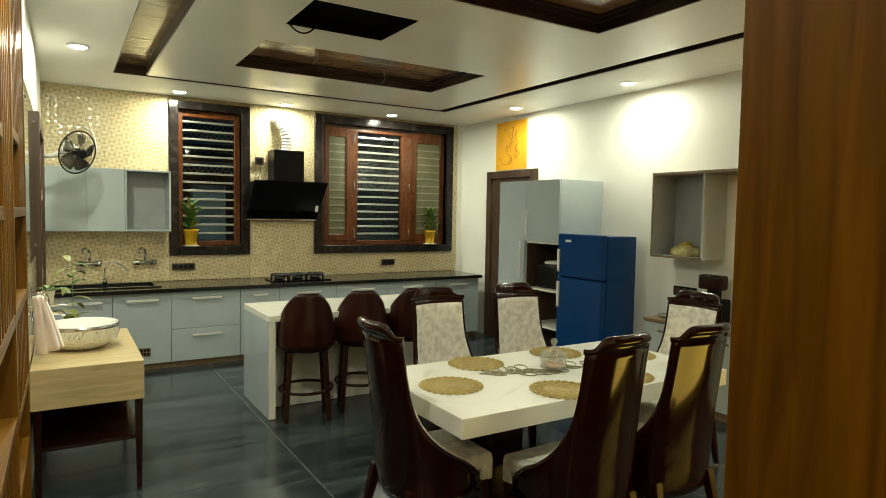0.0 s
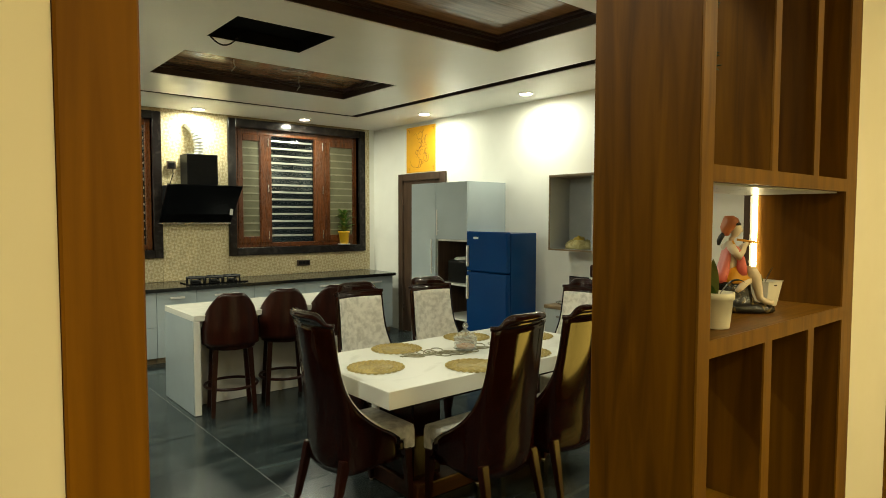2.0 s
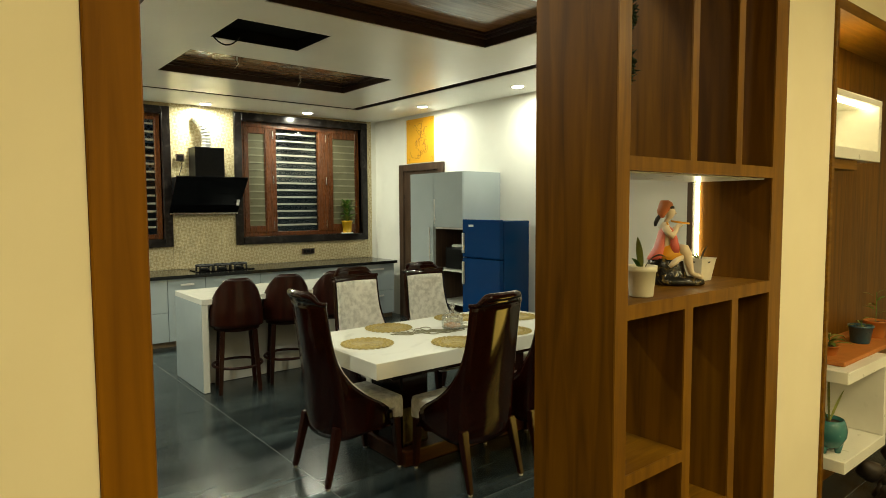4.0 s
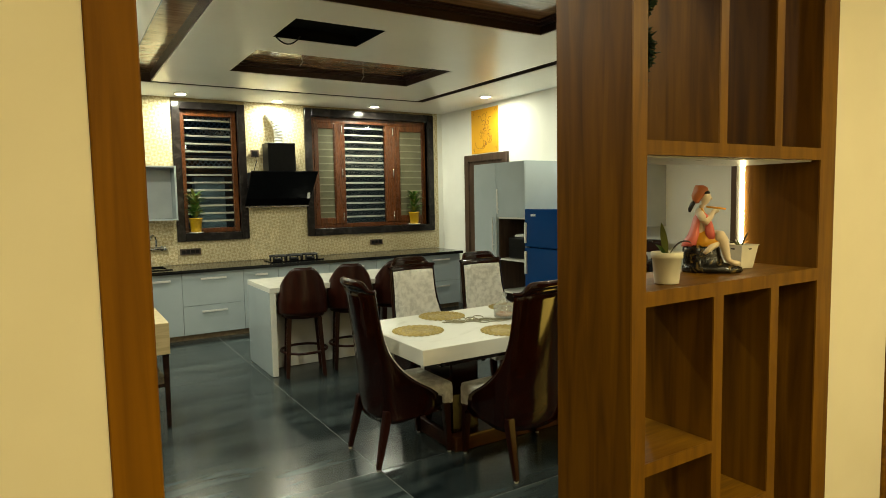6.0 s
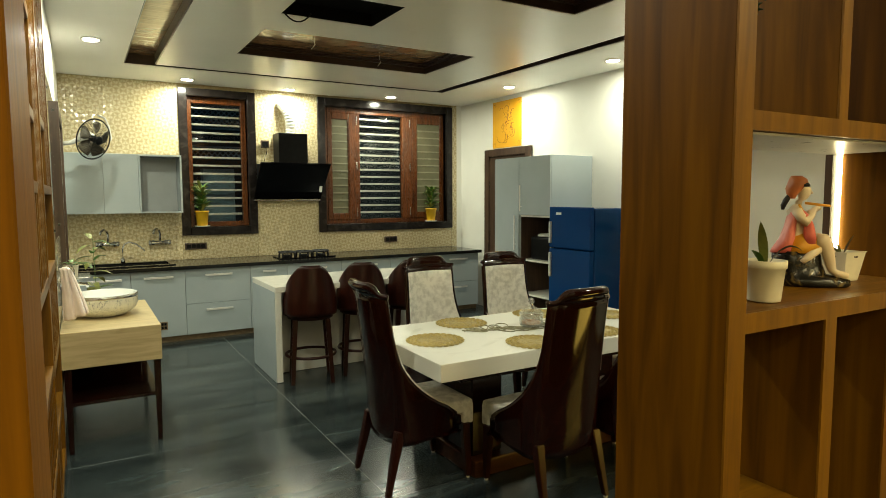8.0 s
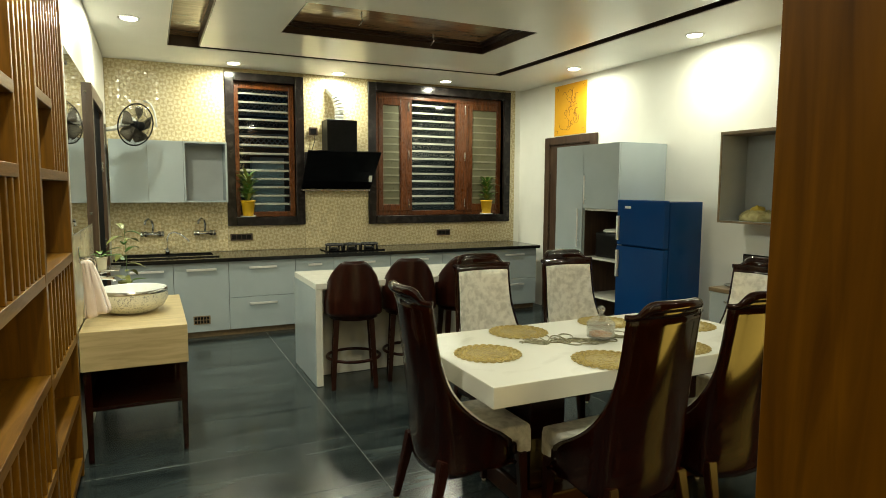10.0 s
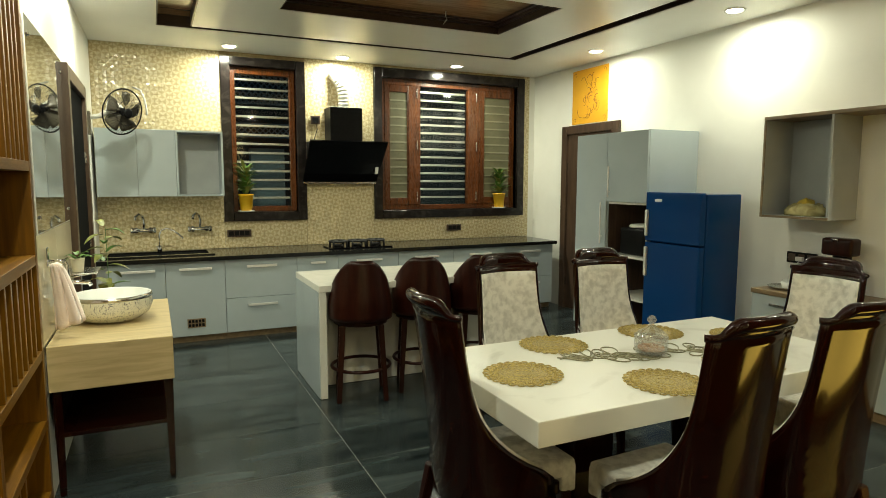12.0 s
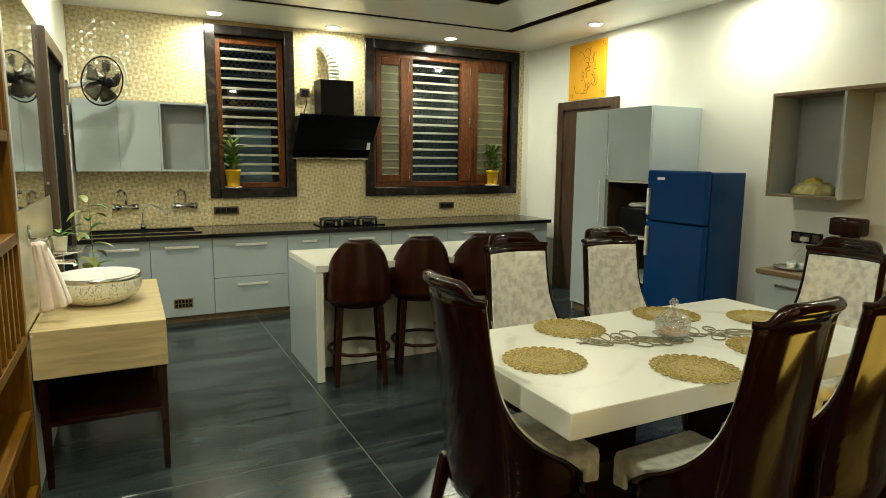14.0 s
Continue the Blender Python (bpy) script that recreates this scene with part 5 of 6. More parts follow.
for my, mz in ((4.2, 2.3), (5.36, 2.3), (4.2, 1.42), (5.36, 1.42)):
    part("stud", lathe([(0.012, 0), (0.009, 0.008)], (LX + 0.010, my, mz), 12, axis="x"), M["chrome"], mirror, smooth=True)
splash = thing("basin_splashback", (LX, 4.7, 0.80), "pale glossy beige splashback under the mirror", "splashback", kind="structure")
part("tile", B(LX + 0.001, LX + 0.009, 4.034, 4.72, 0.795, 1.338, 0.001), M["splash"], splash)
part("tile", B(LX + 0.001, LX + 0.009, 4.723, 5.43, 0.795, 1.338, 0.001), M["splash"], splash)


def wash_stand():
    t = thing("wash_stand", (0.09, 4.7, 0), "pale oak wash basin stand with dark legs and a low shelf", "washstand")
    x0, x1, y0, y1 = LX + 0.012, 0.383, 4.10, 5.26
    part("box_top", B(x0, x1, y0, y1, 0.558, 0.79, 0.003), M["oak"], t, "pale oak box")
    part("low_shelf", B(x0 + 0.01, x1 - 0.02, y0 + 0.03, y1 - 0.03, 0.31, 0.335, 0.003), M["mahog"], t, "dark low shelf")
    # black sheets added to paint the deep shade between box and low shelf
    part("shelf_back", B(x0 + 0.01, x0 + 0.025, y0 + 0.05, y1 - 0.05, 0.336, 0.557), M["black"], t)
    part("shelf_side", B(x0 + 0.026, x1 - 0.05, y1 - 0.045, y1 - 0.035, 0.336, 0.557), M["black"], t)
    for x in (x0 + 0.03, x1 - 0.028):
        for y in (y0 + 0.045, y1 - 0.045):
            part("leg", leg(bmesh.new(), (x, y, 0.557), (x, y, 0.0), 0.021, 0.014), M["mahog"], t)


wash_stand()


def wash_bowl():
    x, y, z = 0.075, 4.66, 0.791
    t = thing("wash_bowl", (x, y, z), "white porcelain vessel basin with a dark floral print", "basin")
    part("outside", lathe([(0.10, 0.0), (0.14, 0.012), (0.185, 0.045), (0.202, 0.085), (0.200, 0.122)], (x, y, z), 48, m=Matrix.Diagonal((1.08, 1.08, 1.1, 1)), caps=False), M["porcpat"], t, "floral printed outside", True)
    part("rim_band", lathe([(0.2005, 0.122), (0.2035, 0.126), (0.200, 0.140), (0.197, 0.143)], (x, y, z), 48, m=Matrix.Diagonal((1.08, 1.08, 1.1, 1)), caps=False), M["steel"], t, "silver rim band", True)
    inn = [(0.196, 0.144), (0.190, 0.146), (0.184, 0.140), (0.175, 0.09), (0.12, 0.03), (0.03, 0.022)]
    bm = bmesh.new()
    rings = [[bm.verts.new((x + r * 1.08 * math.cos(2 * math.pi * k / 48), y + r * 1.08 * math.sin(2 * math.pi * k / 48), z + h * 1.1)) for k in range(48)] for r, h in inn]
    for a, b in zip(rings, rings[1:]):
        for k in range(48):
            bm.faces.new((a[k], a[(k + 1) % 48], b[(k + 1) % 48], b[k]))
    bm.faces.new(rings[-1])
    bmesh.ops.recalc_face_normals(bm, faces=bm.faces)
    part("inside", bm, M["porcelain"], t, "white glazed inside", True)


wash_bowl()
tap = thing("basin_tap", (LX + 0.01, 4.62, 1.03), "chrome wall-mounted basin tap", "tap")
part("plate", B(LX + 0.009, LX + 0.016, 4.55, 4.70, 0.99, 1.06, 0.004), M["chrome"], tap)
part("spout", tube([(LX + 0.016, 4.60, 1.03), (LX + 0.10, 4.60, 1.035), (LX + 0.17, 4.60, 1.03), (LX + 0.18, 4.60, 1.01)], 0.013, 10), M["chrome"], tap, smooth=True)
part("lever", tube([(LX + 0.016, 4.67, 1.03), (LX + 0.05, 4.67, 1.04), (LX + 0.06, 4.67, 1.09)], 0.010, 8), M["chrome"], tap, smooth=True)

rail = thing("towel_rail", (LX + 0.01, 4.33, 1.16), "chrome towel ring on the splashback", "towel rail")
part("plate", B(LX + 0.009, LX + 0.018, 4.30, 4.36, 1.16, 1.26, 0.004), M["chrome"], rail)
part("arm", tube([(LX + 0.018, 4.33, 1.19), (LX + 0.09, 4.33, 1.19), (LX + 0.10, 4.33, 1.16), (LX + 0.10, 4.33, 1.06)], 0.007, 8), M["chrome"], rail, smooth=True)
part("bar", tube([(LX + 0.09, 4.22, 1.19), (LX + 0.09, 4.44, 1.19)], 0.006, 8), M["chrome"], rail, smooth=True)


def hand_towel():
    rows = []
    for j in range(15):
        v = j / 14
        row = []
        for k in range(19):
            u = -1 + k / 9
            fold = 0.020 * math.sin(u * 6.5 + v * 1.2) * (0.5 + 0.5 * v) + 0.007 * math.sin(u * 17 + 2)
            row.append((LX + 0.030 + (u + 1) * (0.020 + 0.052 * v ** 0.8) - 0.3 * fold, 4.29 - 0.05 * u * v + fold, 1.185 - (0.335 - 0.03 * u) * v - 0.012 * u * u * (1 - v)))
        rows.append(row)
    return solid("hand_towel", sheet(rows, 0.012), M["towel"], "pale pink cotton hand towel hanging by the basin", "towel", smooth=True)


hand_towel()
shelf = thing("glass_shelf", (LX + 0.01, 5.05, 1.00), "small glass shelf on chrome brackets", "shelf")
part("plate", B(LX + 0.010, LX + 0.20, 4.82, 5.12, 1.045, 1.053, 0.002), M["steel"], shelf)
for sy in (4.87, 5.07):
    part("bracket", tube([(LX + 0.009, sy, 1.02), (LX + 0.08, sy, 1.03), (LX + 0.15, sy, 1.042)], 0.006, 8), M["chrome"], shelf, smooth=True)


def sprig_plant(name, x, y, z, pot_r, pot_h, pot_mat, height, leaves, length, width, label, seed, stem=True, mats=("leaf",), droop=0.5, potlabel="", rise=(0.35, 1.0), flat=1.0):
    """A pot with soil, stems and arching leaves."""
    rnd = random.Random(seed)
    t = thing(name, (x, y, z), label, "plant", "potted plants")
    part("pot", lathe([(pot_r * 0.74, 0.0), (pot_r * 0.78, 0.004), (pot_r, pot_h * 0.9), (pot_r * 1.07, pot_h * 0.91), (pot_r * 1.07, pot_h), (pot_r * 0.93, pot_h), (pot_r * 0.90, pot_h * 0.86)], (x, y, z + 0.001), 24), M[pot_mat], t, potlabel, True)
    part("soil", lathe([(pot_r * 0.88, pot_h * 0.84), (pot_r * 0.90, pot_h * 0.865), (0.01, pot_h * 0.90)], (x, y, z + 0.001), 16), M["soil"], t, smooth=True)
    bm, st = bmesh.new(), bmesh.new()
    z0 = z + pot_h * 0.86
    for k in range(leaves):
        a = 2.4 * k + rnd.uniform(-0.4, 0.4)
        f = k / max(1, leaves - 1)
        base = Vector((x + 0.012 * math.cos(a), y + 0.012 * math.sin(a), z0 + (height * f if stem else 0.0)))
        up = rnd.uniform(*rise) if stem else rnd.uniform(0.9, 2.2)
        leaf_blade(bm, base, (math.cos(a), math.sin(a), up), length * rnd.uniform(0.7, 1.15), width * rnd.uniform(0.8, 1.2), droop * rnd.uniform(0.6, 1.3), slot=rnd.randrange(len(mats)))
    if stem:
        for k in range(3 if leaves > 20 else 1):
            tube([(x + 0.015 * math.cos(k * 2.1), y + 0.015 * math.sin(k * 2.1), z0 - 0.01), (x + 0.01 * math.cos(k * 2.1), y + 0.01 * math.sin(k * 2.1), z0 + height)], 0.004 if leaves > 20 else 0.0022, 5, st)
        part("stem", st, M["leaf"], t)
    else:
        st.free()
    for v in bm.verts:
        if v.co.y > y:
            v.co.y = y + (v.co.y - y) * flat     # leaves pressed against a window behind the plant
    part("leaves", bm, [M[m] for m in mats], t, smooth=True)
    return t


for px, seed in ((1.265, 3), (4.53, 8)):
    saucer = 1.262 if px < 2 else 1.252
    solid("pot_saucer", lathe([(0.085, 0), (0.095, 0.012), (0.09, 0.014)], (px, 7.835, saucer), 20), M["plastic"], "white saucer on the black window sill", "saucer", "window sill saucers", smooth=True)
    sprig_plant("bamboo_plant", px, 7.835, saucer + 0.012, 0.080, 0.185, "yellow", 0.29, 64, 0.215, 0.044, "leafy green plant in a yellow pot on the window sill", seed, mats=("leaf", "leaf", "leafdry"), droop=0.45, rise=(0.55, 2.1), flat=0.35, potlabel="yellow glazed pot")
sprig_plant("shelf_plant", -0.11, 4.90, 1.053, 0.038, 0.085, "whitepot", 0.03, 7, 0.10, 0.035, "small green plant in a glass cup on the shelf", 5, mats=("leaf",), droop=0.5)
sprig_plant("tall_seedling", 0.02, 5.16, 0.79, 0.045, 0.14, "leafdry", 0.40, 15, 0.155, 0.050, "thin leafy seedling in a green pot on the wash stand", 12, mats=("leafdry", "leaf"), droop=0.55, rise=(0.15, 0.8))

# ---- things in the shelf partition ----
def shelf_pot(name, x, y, z, sides, r, h, blades, label):
    """A pale pot, round or four-sided, with a few long arching leaves. blades: (way, length, width, droop, material)."""
    t = thing(name, (x, y, z), label, "plant", "potted plants")
    turn = Matrix.Rotation(radians(38), 4, "Z") if sides == 4 else None
    profile = [(r * 0.80, 0.0), (r * 0.82, 0.003), (r * 0.98, h * 0.80), (r * 1.06, h * 0.81), (r * 1.07, h), (r * 0.95, h), (r * 0.90, h * 0.84)]
    if sides == 4:
        profile = [(r * 0.84, 0.0), (r * 0.87, 0.004), (r * 1.20, h * 0.97), (r * 1.27, h * 0.98), (r * 1.27, h), (r * 1.15, h), (r * 1.08, h * 0.84)]
    part("pot", lathe(profile, (x, y, z + 0.001), sides, m=turn), M["whitepot"], t, smooth=sides > 4)
    part("soil", lathe([(r * 0.86, h * 0.80), (r * 0.90, h * 0.85), (0.01, h * 0.90)], (x, y, z + 0.001), max(8, sides // 2)), M["soil"], t, smooth=True)
    for way, length, width, droop, material in blades:
        leaf = bmesh.new()
        leaf_blade(leaf, (x + 0.01 * way[0], y + 0.01 * way[1], z + h * 0.84), way, length, width, droop, 10)
        part("leaf", leaf, M[material], t, smooth=True)
    return t


shelf_pot("orchid_pot", 1.455, 0.608, 1.357, 28, 0.048, 0.104,
          (((-0.32, -0.08, 1.0), 0.130, 0.024, 0.05, "leafdry"), ((-0.60, 0.05, 0.9), 0.085, 0.022, 0.3, "leaf"), ((0.22, -0.46, 1.0), 0.165, 0.030, 0.62, "leafdark"), ((-0.4, 0.2, 0.9), 0.06, 0.018, 0.3, "leafdry")),
          "white plastic pot with a few long leaves on the walnut shelf")
shelf_pot("square_pot", 2.030, 0.715, 1.357, 4, 0.054, 0.092,
          (((-0.5, 0.25, 0.8), 0.10, 0.022, 0.6, "leafdry"), ((0.05, -0.35, 1.0), 0.085, 0.020, 0.15, "leafdark"), ((-0.3, 0.1, 1.0), 0.05, 0.012, 0.2, "leafdry")),
          "pale square pot with a withered plant beside the figurine")


def loft(bm, sections, n, slot, put):
    """A smooth closed body through upright oval sections: centre x, y, z and half-widths in x and y."""
    rings = [[bm.verts.new(put(cx + rx * math.cos(2 * math.pi * k / n), cy + ry * math.sin(2 * math.pi * k / n), cz)) for k in range(n)] for cx, cy, cz, rx, ry in sections]
    made = [bm.faces.new((p[k], p[(k + 1) % n], q[(k + 1) % n], q[k])) for p, q in zip(rings, rings[1:]) for k in range(n)]
    made += [bm.faces.new(list(reversed(rings[0]))), bm.faces.new(rings[-1])]
    for f in made:
        f.material_index, f.smooth = slot, True


def figurine():
    """A seated figurine of painted plaster as one mesh. Slots: rock, cream, pink, saffron, red, black."""
    bm = bmesh.new()
    x, y, z, k = 1.825, 0.712, 1.357, 0.00079

    def put(a, b, c):
        return x + a * k, y + b * k, z + c * k

    # torso, shawl, lap
    loft(bm, [(-34, 0, 130, 34, 34), (-36, 0, 180, 27, 32), (-38, 0, 230, 28, 38), (-42, 0, 272, 27, 44), (-42, 0, 294, 20, 34), (-38, 0, 306, 12, 14)], 20, 1, put)
    loft(bm, [(-84, -2, 124, 40, 40), (-82, -3, 140, 36, 44), (-68, -4, 180, 26, 46), (-60, -4, 220, 20, 46), (-54, -2, 256, 17, 46), (-52, 0, 278, 13, 42)], 22, 2, put)
    loft(bm, [(2, -34, 160, 24, 18), (0, -36, 196, 21, 17), (-4, -40, 230, 16, 15), (-14, -44, 262, 12, 12), (-28, -42, 284, 8, 10)], 14, 2, put)
    loft(bm, [(-22, 0, 126, 54, 52), (-8, 0, 146, 66, 54), (-4, 0, 168, 62, 50), (-16, 0, 188, 44, 40), (-28, 0, 198, 30, 30)], 22, 3, put)
    # head, turban, hair
    loft(bm, [(-34, 0, 302, 11, 12), (-32, 0, 318, 12, 12), (-20, -3, 326, 15, 15), (-16, -4, 342, 21, 20), (-16, -4, 360, 23, 22), (-22, -2, 378, 22, 22)], 18, 1, put)
    loft(bm, [(6, -6, 344, 4, 4), (9, -7, 348, 6, 5), (5, -6, 358, 4, 4)], 8, 1, put)
    loft(bm, [(-56, 0, 328, 10, 18), (-56, 0, 346, 20, 28), (-48, 0, 366, 32, 34), (-38, 0, 386, 36, 36), (-38, 0, 402, 31, 31), (-44, 0, 414, 18, 20)], 20, 4, put)
    loft(bm, [(-22, -4, 373, 25, 25), (-24, -3, 381, 26, 28), (-28, -2, 388, 24, 28)], 16, 5, put)
    loft(bm, [(-86, 0, 286, 5, 7), (-84, 0, 304, 10, 12), (-74, 0, 326, 12, 15), (-64, 0, 344, 9, 12)], 12, 5, put)
    # rock seat and its flat foot
    loft(bm, [(14, 0, 0, 130, 74), (16, 0, 8, 136, 78), (14, 0, 26, 132, 76), (2, 0, 36, 112, 70), (-22, 2, 44, 92, 64), (-30, 2, 80, 86, 60), (-34, 2, 116, 82, 58), (-36, 2, 130, 70, 50)], 26, 0, put)

    def limb(pts, rad, slot):
        n0 = len(bm.faces)
        tube([put(*p) for p in pts], [v * k for v in rad], 12, bm)
        bm.faces.ensure_lookup_table()
        for f in bm.faces[n0:]:
            f.material_index, f.smooth = slot, True
    limb([(26, -22, 172), (48, -24, 170), (60, -24, 152), (74, -26, 96), (82, -26, 62), (96, -28, 50), (122, -30, 44), (134, -30, 42)], [28, 29, 25, 18, 14, 14, 12, 7], 1)
    limb([(14, 22, 172), (52, 16, 168), (36, -20, 142), (2, -52, 118), (-10, -60, 106), (-26, -62, 92)], [30, 26, 20, 15, 13, 8], 1)
    for sg, hand in ((-1, 30), (1, 44)):
        limb([(-48, sg * 44, 284), (-34, sg * 56, 258), (-20, sg * 58, 240), (0, sg * 38, 262), (hand - 14, sg * 16, 288), (hand, sg * 12, 296)], [18, 18, 16, 13, 11, 9], 1)
    limb([(-14, -12, 312), (70, -20, 300)], [5, 5], 3)
    limb([(-38, -30, 306), (-22, -44, 274), (-4, -36, 254)], [4, 4, 4], 3)
    for v in bm.verts:
        rocky = v.co.z < z + 132 * k and abs(v.co.y - y) < 90 * k and v.co.x < x + 150 * k
        v.co += noise.noise_vector(v.co * 60) * (0.0035 if rocky else 0.0012)
        v.co.z = max(v.co.z, z)
    bmesh.ops.rotate(bm, cent=(x, y, z), matrix=Matrix.Rotation(radians(-48), 3, "Z"), verts=bm.verts)
    bmesh.ops.recalc_face_normals(bm, faces=bm.faces)
    return solid("figurine", bm, [M["rock"], M["skin"], M["pinkp"], M["yellp"], M["redp"], M["hairp"]], "painted plaster figurine of a seated flute player on a rock", "figurine", smooth=False)


figurine()


def garland(x, y, z0, z1, seed, label):
    rnd = random.Random(seed)
    bm = bmesh.new()
    z = z1
    while z > z0:
        dense = 0.5 + 0.5 * math.sin(z * 38 + seed)          # bushy clumps along the wire
        for j in range(10 + int(34 * dense)):
            a, up = rnd.uniform(0, 6.283), rnd.uniform(-0.9, 0.6)
            d = Vector((math.cos(a), math.sin(a), up)).normalized() * rnd.uniform(0.012, 0.018 + 0.034 * dense)
            p = Vector((x + 0.010 * math.sin(z * 40), y, z + rnd.uniform(-0.006, 0.006)))
            tube([p, p + d * 0.6, p + d], [0.0028, 0.0034, 0.0010], 3, bm)
        z -= 0.012
    return solid("pine_garland", bm, M["pine"], label, "garland", "pine garlands")


garland(1.318, 0.59, 1.99, 2.55, 3, "dark green artificial pine garland hanging in the walnut shelf")
garland(1.700, 0.62, 1.93, 2.07, 7, "dark green artificial pine garland hanging in the walnut shelf")
sprig_plant("trailing_pot", 1.318, 0.66, 0.814, 0.040, 0.115, "whitepot", 0.01, 3, 0.05, 0.02, "small white pot with a green sprig on a low walnut shelf", 31, mats=("leaf",), droop=0.6)
sprig_plant("sprig_pot", 1.70, 0.64, 0.544, 0.030, 0.06, "whitepot", 0.30, 9, 0.065, 0.034, "small pot with a green sprig in the walnut shelf", 33, mats=("leaf",), droop=0.5)
shell = bmesh.new()
for k in range(3):
    prism(shell, [(2.14 + 0.02 * k, 0.846), (2.24, 0.846), (2.20, 0.99 - 0.02 * k)], "x", -0.27 + 0.02 * k, -0.265 + 0.02 * k)
solid("screen_ornament", shell, M["steel"], "small silvery ornament on the slatted screen shelf", "ornament")
solid("green_ball", ball(bmesh.new(), (-0.225, 3.135, 1.307), (0.028, 0.028, 0.046), 16), M["tealpot"], "small teal painted ornament on the slatted screen shelf", "ornament")


# ---- display recess in the living room ----
def display_recess():
    t = thing("display_unit", (4.1, 0.67, 0), "walnut-lined display recess with white lit shelves", "display unit")
    part("back_panel", B(2.842, 5.40, FT - 0.06, FT - 0.042, 0, 2.618), M["woodside"], t)
    part("frame", B(2.842, 2.874, FY - 0.012, FT - 0.061, 0, 2.618, 0.003), M["woodh"], t, "walnut frame edge")
    part("top_panel", B(2.875, 5.40, FY - 0.01, FT - 0.061, 2.565, 2.617), M["woodh"], t)
    for xa, xb, za, zb in ((2.95, 3.55, 0.80, 0.86), (2.95, 3.55, 0.36, 0.42), (3.50, 3.55, 0.421, 0.799)):
        part("white_shelf", B(xa, xb, FY - 0.08, FT - 0.062, za, zb, 0.003), M["whitelit"], t, "white shelf board")
    for xa, xb, ya, za, zb in ((2.876, 3.58, 0.54, 1.89, 1.945), (2.876, 3.58, 0.54, 2.185, 2.215), (3.54, 3.58, 0.54, 1.9455, 2.1845), (2.876, 3.539, FT - 0.08, 1.9455, 2.1845)):
        part("box_board", B(xa, xb, ya, FT - 0.062, za, zb, 0.002), M["whitelit"], t, "white lit box board")
    part("box_led", B(2.90, 3.53, 0.58, 0.592, 2.172, 2.1845), M["led"], t, "glowing LED strip inside the box")
    part("valance", B(2.876, 3.30, 0.56, FT - 0.062, 1.84, 1.8895, 0.002), M["woodh"], t, "walnut board under the box")
    part("spotlight", lathe([(0.018, -0.008), (0.022, 0.0)], (2.93, 0.60, 1.8395), 14), M["lamp"], t, "small recessed spotlight")


display_recess()
bench = thing("plant_tray", (3.5, 0.6, 0.86), "orange wooden slatted plant tray on the white shelf", "tray")
part("board", B(3.05, 4.4, 0.50, 0.78, 0.861, 0.885, 0.004), M["terracotta"], bench)
sprig_plant("blue_pot_plant", 3.62, 0.61, 0.885, 0.06, 0.10, "bluepot", 0.03, 5, 0.08, 0.02, "dark blue pot on the wooden tray", 41, mats=("leafdry",))
sprig_plant("terracotta_plant", 3.86, 0.61, 0.885, 0.06, 0.10, "terracotta", 0.18, 8, 0.10, 0.02, "orange pot with thin stems on the wooden tray", 42, mats=("leafdry", "leaf"))
sprig_plant("fern_pot", 3.18, 0.62, 0.885, 0.05, 0.05, "terracotta", 0.05, 14, 0.14, 0.022, "small bushy plant on the wooden tray", 44, mats=("leafdry", "leaf"))
teal = thing("teal_pot_plant", (3.05, 0.56, 0.42), "bulbous teal footed pot with thin leaves on the white shelf", "plant", "potted plants")
part("pot", lathe([(0.034, 0.022), (0.062, 0.045), (0.080, 0.085), (0.083, 0.120), (0.074, 0.155), (0.066, 0.170), (0.058, 0.170), (0.062, 0.150)], (3.05, 0.56, 0.421), 32), M["tealpot"], teal, "glazed bulbous pot", True)
for k in range(3):
    part("foot", lathe([(0.013, 0.0), (0.020, 0.03), (0.024, 0.05)], (3.05 + 0.042 * math.cos(2.1 * k - 1.2), 0.56 + 0.042 * math.sin(2.1 * k - 1.2), 0.421), 10), M["tealpot"], teal, smooth=True)
part("soil", lathe([(0.055, 0.148), (0.060, 0.152), (0.01, 0.156)], (3.05, 0.56, 0.421), 16), M["soil"], teal, smooth=True)
for way, length in (((0.9, 0.0, 0.75), 0.26), ((-0.1, 0.0, 1.0), 0.33), ((-0.7, 0.1, 1.0), 0.24)):
    leaf = bmesh.new()
    leaf_blade(leaf, (3.05, 0.56, 0.565), way, length, 0.013, 0.12, 8)
    part("leaf", leaf, M["leafdry"], teal, smooth=True)
root = bmesh.new()
rnd = random.Random(6)
for k in range(26):
    ball(root, (3.1 + rnd.uniform(0, 0.7), 0.30 + rnd.uniform(-0.1, 0.18), 0.03 + rnd.uniform(0, 0.26)), (rnd.uniform(0.03, 0.09), rnd.uniform(0.03, 0.07), rnd.uniform(0.03, 0.07)), 10, m=Matrix.Rotation(rnd.uniform(0, 3), 4, (1, rnd.random(), rnd.random())))
for v in root.verts:
    v.co += noise.noise_vector(v.co * 22) * 0.02
    v.co.z = max(v.co.z, 0.001)
solid("driftwood", root, M["root"], "dark gnarled driftwood root on the floor", "driftwood")


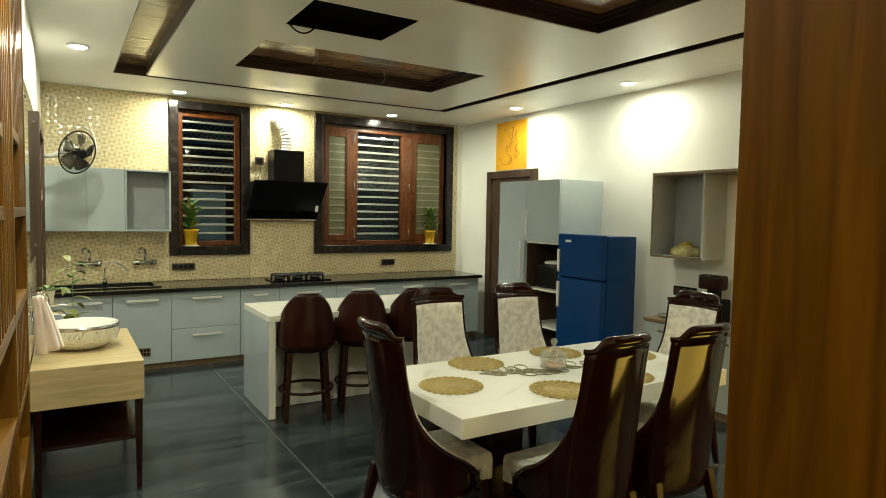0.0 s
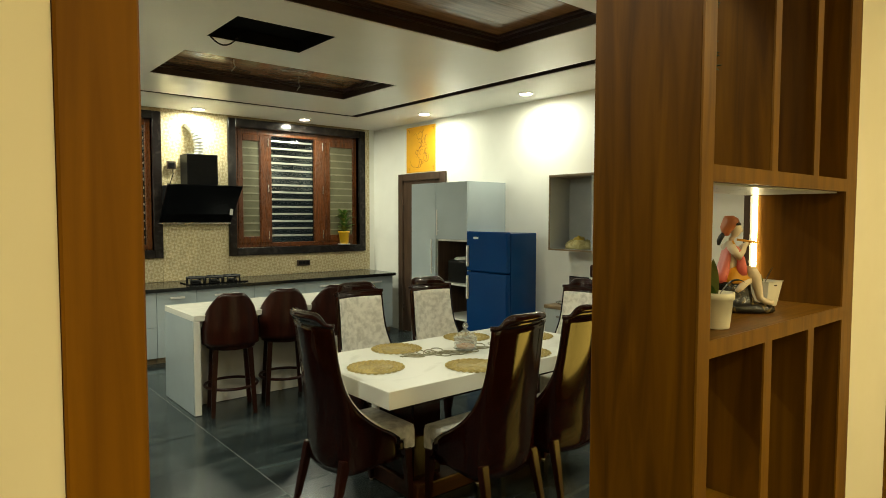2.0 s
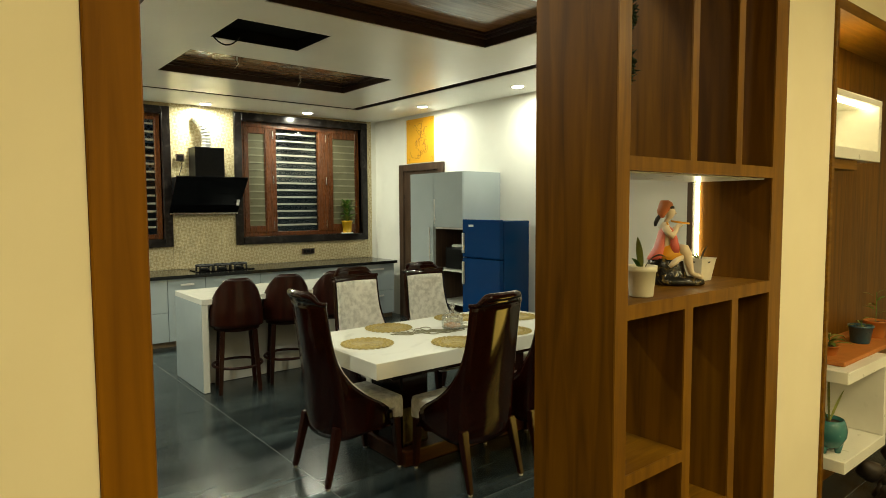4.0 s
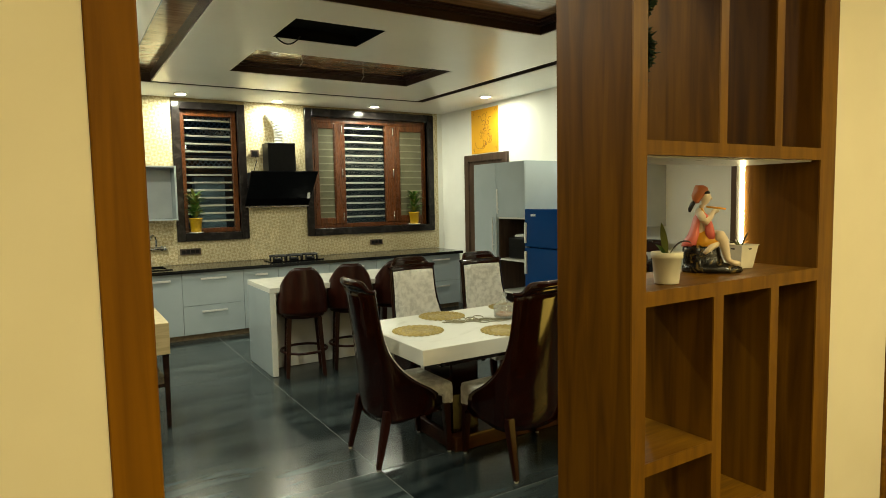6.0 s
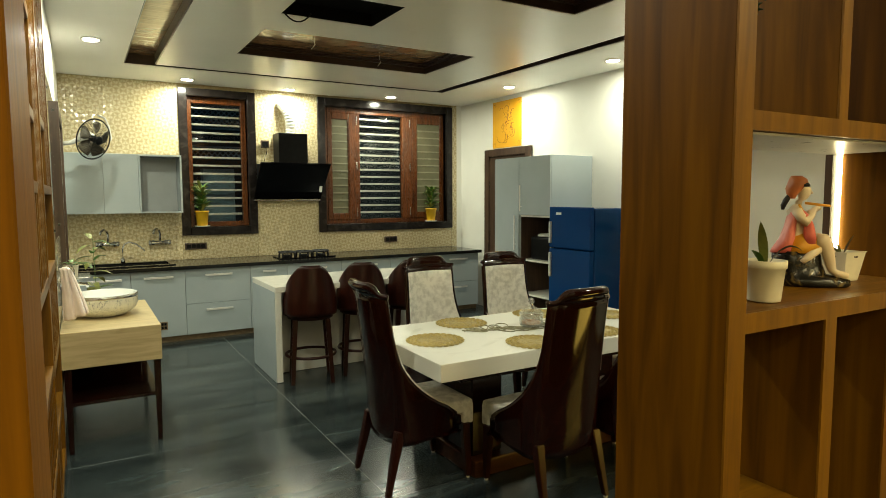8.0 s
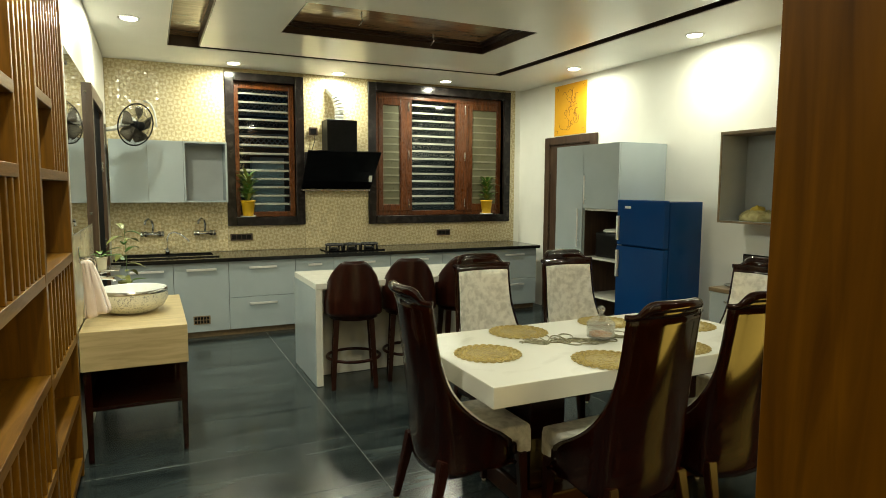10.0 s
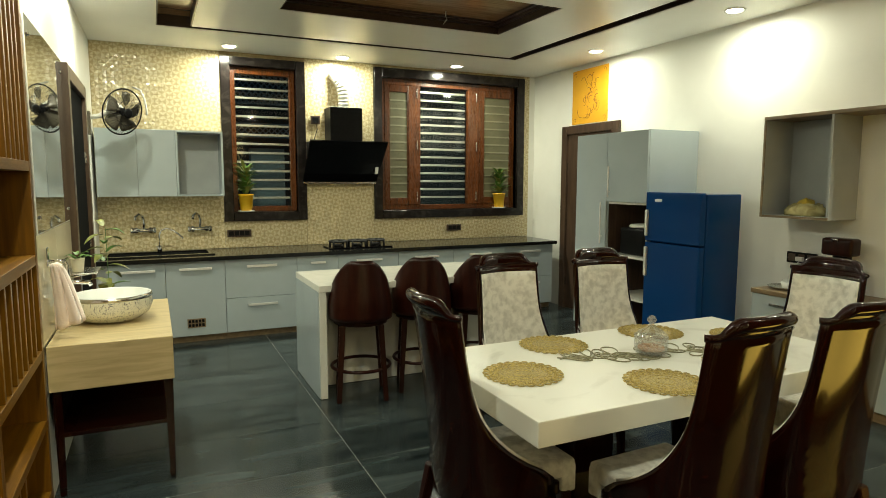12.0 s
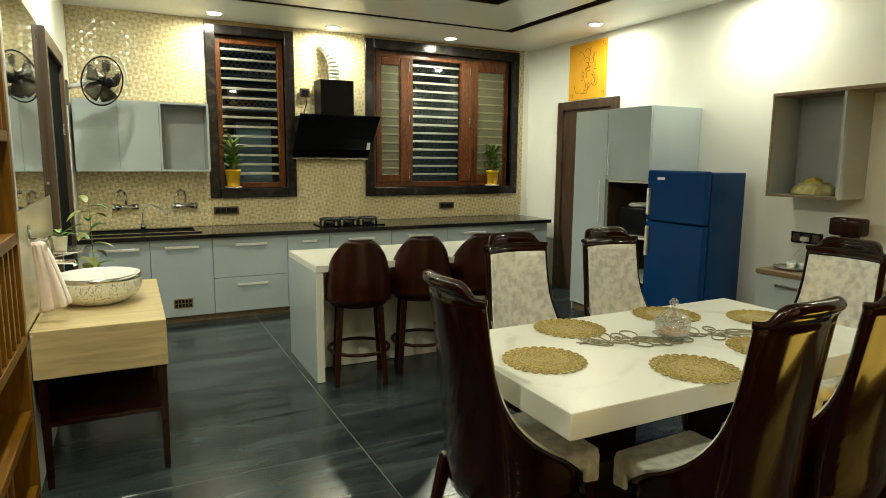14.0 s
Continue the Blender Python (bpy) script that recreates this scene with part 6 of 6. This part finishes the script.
# ---- pieces of the setting ----
def floor_tiles():
    me_by = {}
    dx, dy, gap = 1.95, 0.655, 0.0035
    for i in range(-4, 5):
        for j in range(-12, 7):
            x0, y0 = 1.33 + dx * i, 3.905 + dy * j
            if x0 + dx < -3.3 or x0 > 6.3 or y0 + dy < -3.8 or y0 > 7.9:
                continue
            if y0 > FT and (x0 + dx < LX or x0 > RX):
                continue
            if "m" not in me_by:
                bm = B(0, dx - gap, 0, dy - gap, -0.011, 0.0, 0.0012)
                me = bpy.data.meshes.new("floor_tile")
                bm.to_mesh(me)
                bm.free()
                me.materials.append(M["slate"])
                me_by["m"] = me
            ob = new("floor_tile", me_by["m"])
            ob.location = (x0, y0, 0)
            ob.parent = floor


floor_tiles()


def relief_tiles():
    """Beige wall tiles, each with eight low facets; most stay one joined sheet, those nearest to the hob are single pieces."""
    s, y = 0.0711, BY - 0.001

    def shape(bm, x, z, w, h, flip):
        """Eight low facets round a raised middle; corners stand a little proud, edge middles lie low."""
        g = 0.0009
        around = ((g, g, 1), (w / 2, g, 0), (w - g, g, 1), (w - g, h / 2, 0), (w - g, h - g, 1), (w / 2, h - g, 0), (g, h - g, 1), (g, h / 2, 0))
        rim = [bm.verts.new((x + u, y - 0.006 - 0.0009 * c, z + v)) for u, v, c in around]
        base = [bm.verts.new((x + u, y, z + v)) for u, v, c in around]
        top = bm.verts.new((x + w / 2, y - 0.0081, z + h / 2))
        for k in range(8):
            f = bm.faces.new((rim[k], rim[(k + 1) % 8], top))
            # facet shading is put into the colour: light and dark copies alternate
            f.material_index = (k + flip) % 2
            bm.faces.new((base[k], base[(k + 1) % 8], rim[(k + 1) % 8], rim[k]))
        return bm

    meshes = []
    for flip in (0, 1):
        bm = shape(bmesh.new(), -s / 2, -s / 2, s, s, flip)
        me = bpy.data.meshes.new("relief_tile")
        bm.to_mesh(me)
        bm.free()
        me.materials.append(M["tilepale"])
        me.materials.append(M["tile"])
        meshes.append(me)
    rest, count = bmesh.new(), 0
    fields = ((LX + 0.002, 1.029, 0.863, 2.998), (1.946, 2.774, 0.863, 2.998), (4.893, 4.985, 0.863, 2.998), (1.031, 1.944, 0.863, 1.158), (2.776, 4.891, 0.863, 1.148))
    for xa, xb, za, zb in fields:
        nx, nz = max(1, round((xb - xa) / s)), round((zb - za) / s)
        w, h = (xb - xa) / nx, (zb - za) / nz
        for i in range(nx):
            for j in range(nz):
                x, z, flip = xa + w * i, za + h * j, (i + j) % 2
                if count < 300 and (z < 1.4 or 1.9 < x < 2.8):
                    ob = new("relief_tile", meshes[flip])
                    ob.location, ob.scale = (x + w / 2, 0, z + h / 2), (w / s, 1, h / s)
                    ob.parent = wall_north
                    count += 1
                else:
                    shape(rest, x, z, w, h, flip)
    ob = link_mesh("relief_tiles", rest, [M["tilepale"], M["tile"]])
    ob.parent = wall_north
    tagged(ob, kind="stuff")
    strips = bmesh.new()
    for xa, xb, za, zb in ((LX + 0.001, 1.029, 0.861, 2.999), (1.946, 2.774, 0.861, 2.999), (4.893, 4.985, 0.861, 2.999), (1.03, 1.945, 0.861, 1.159), (2.775, 4.892, 0.861, 1.149), (1.03, 1.945, 2.951, 2.999), (2.775, 4.892, 2.966, 2.999)):
        box(strips, xa, xb, BY - 0.005, BY - 0.0008, za, zb)
    ob = link_mesh("tile_backing", strips, M["tilejoint"])
    ob.parent = wall_north


relief_tiles()
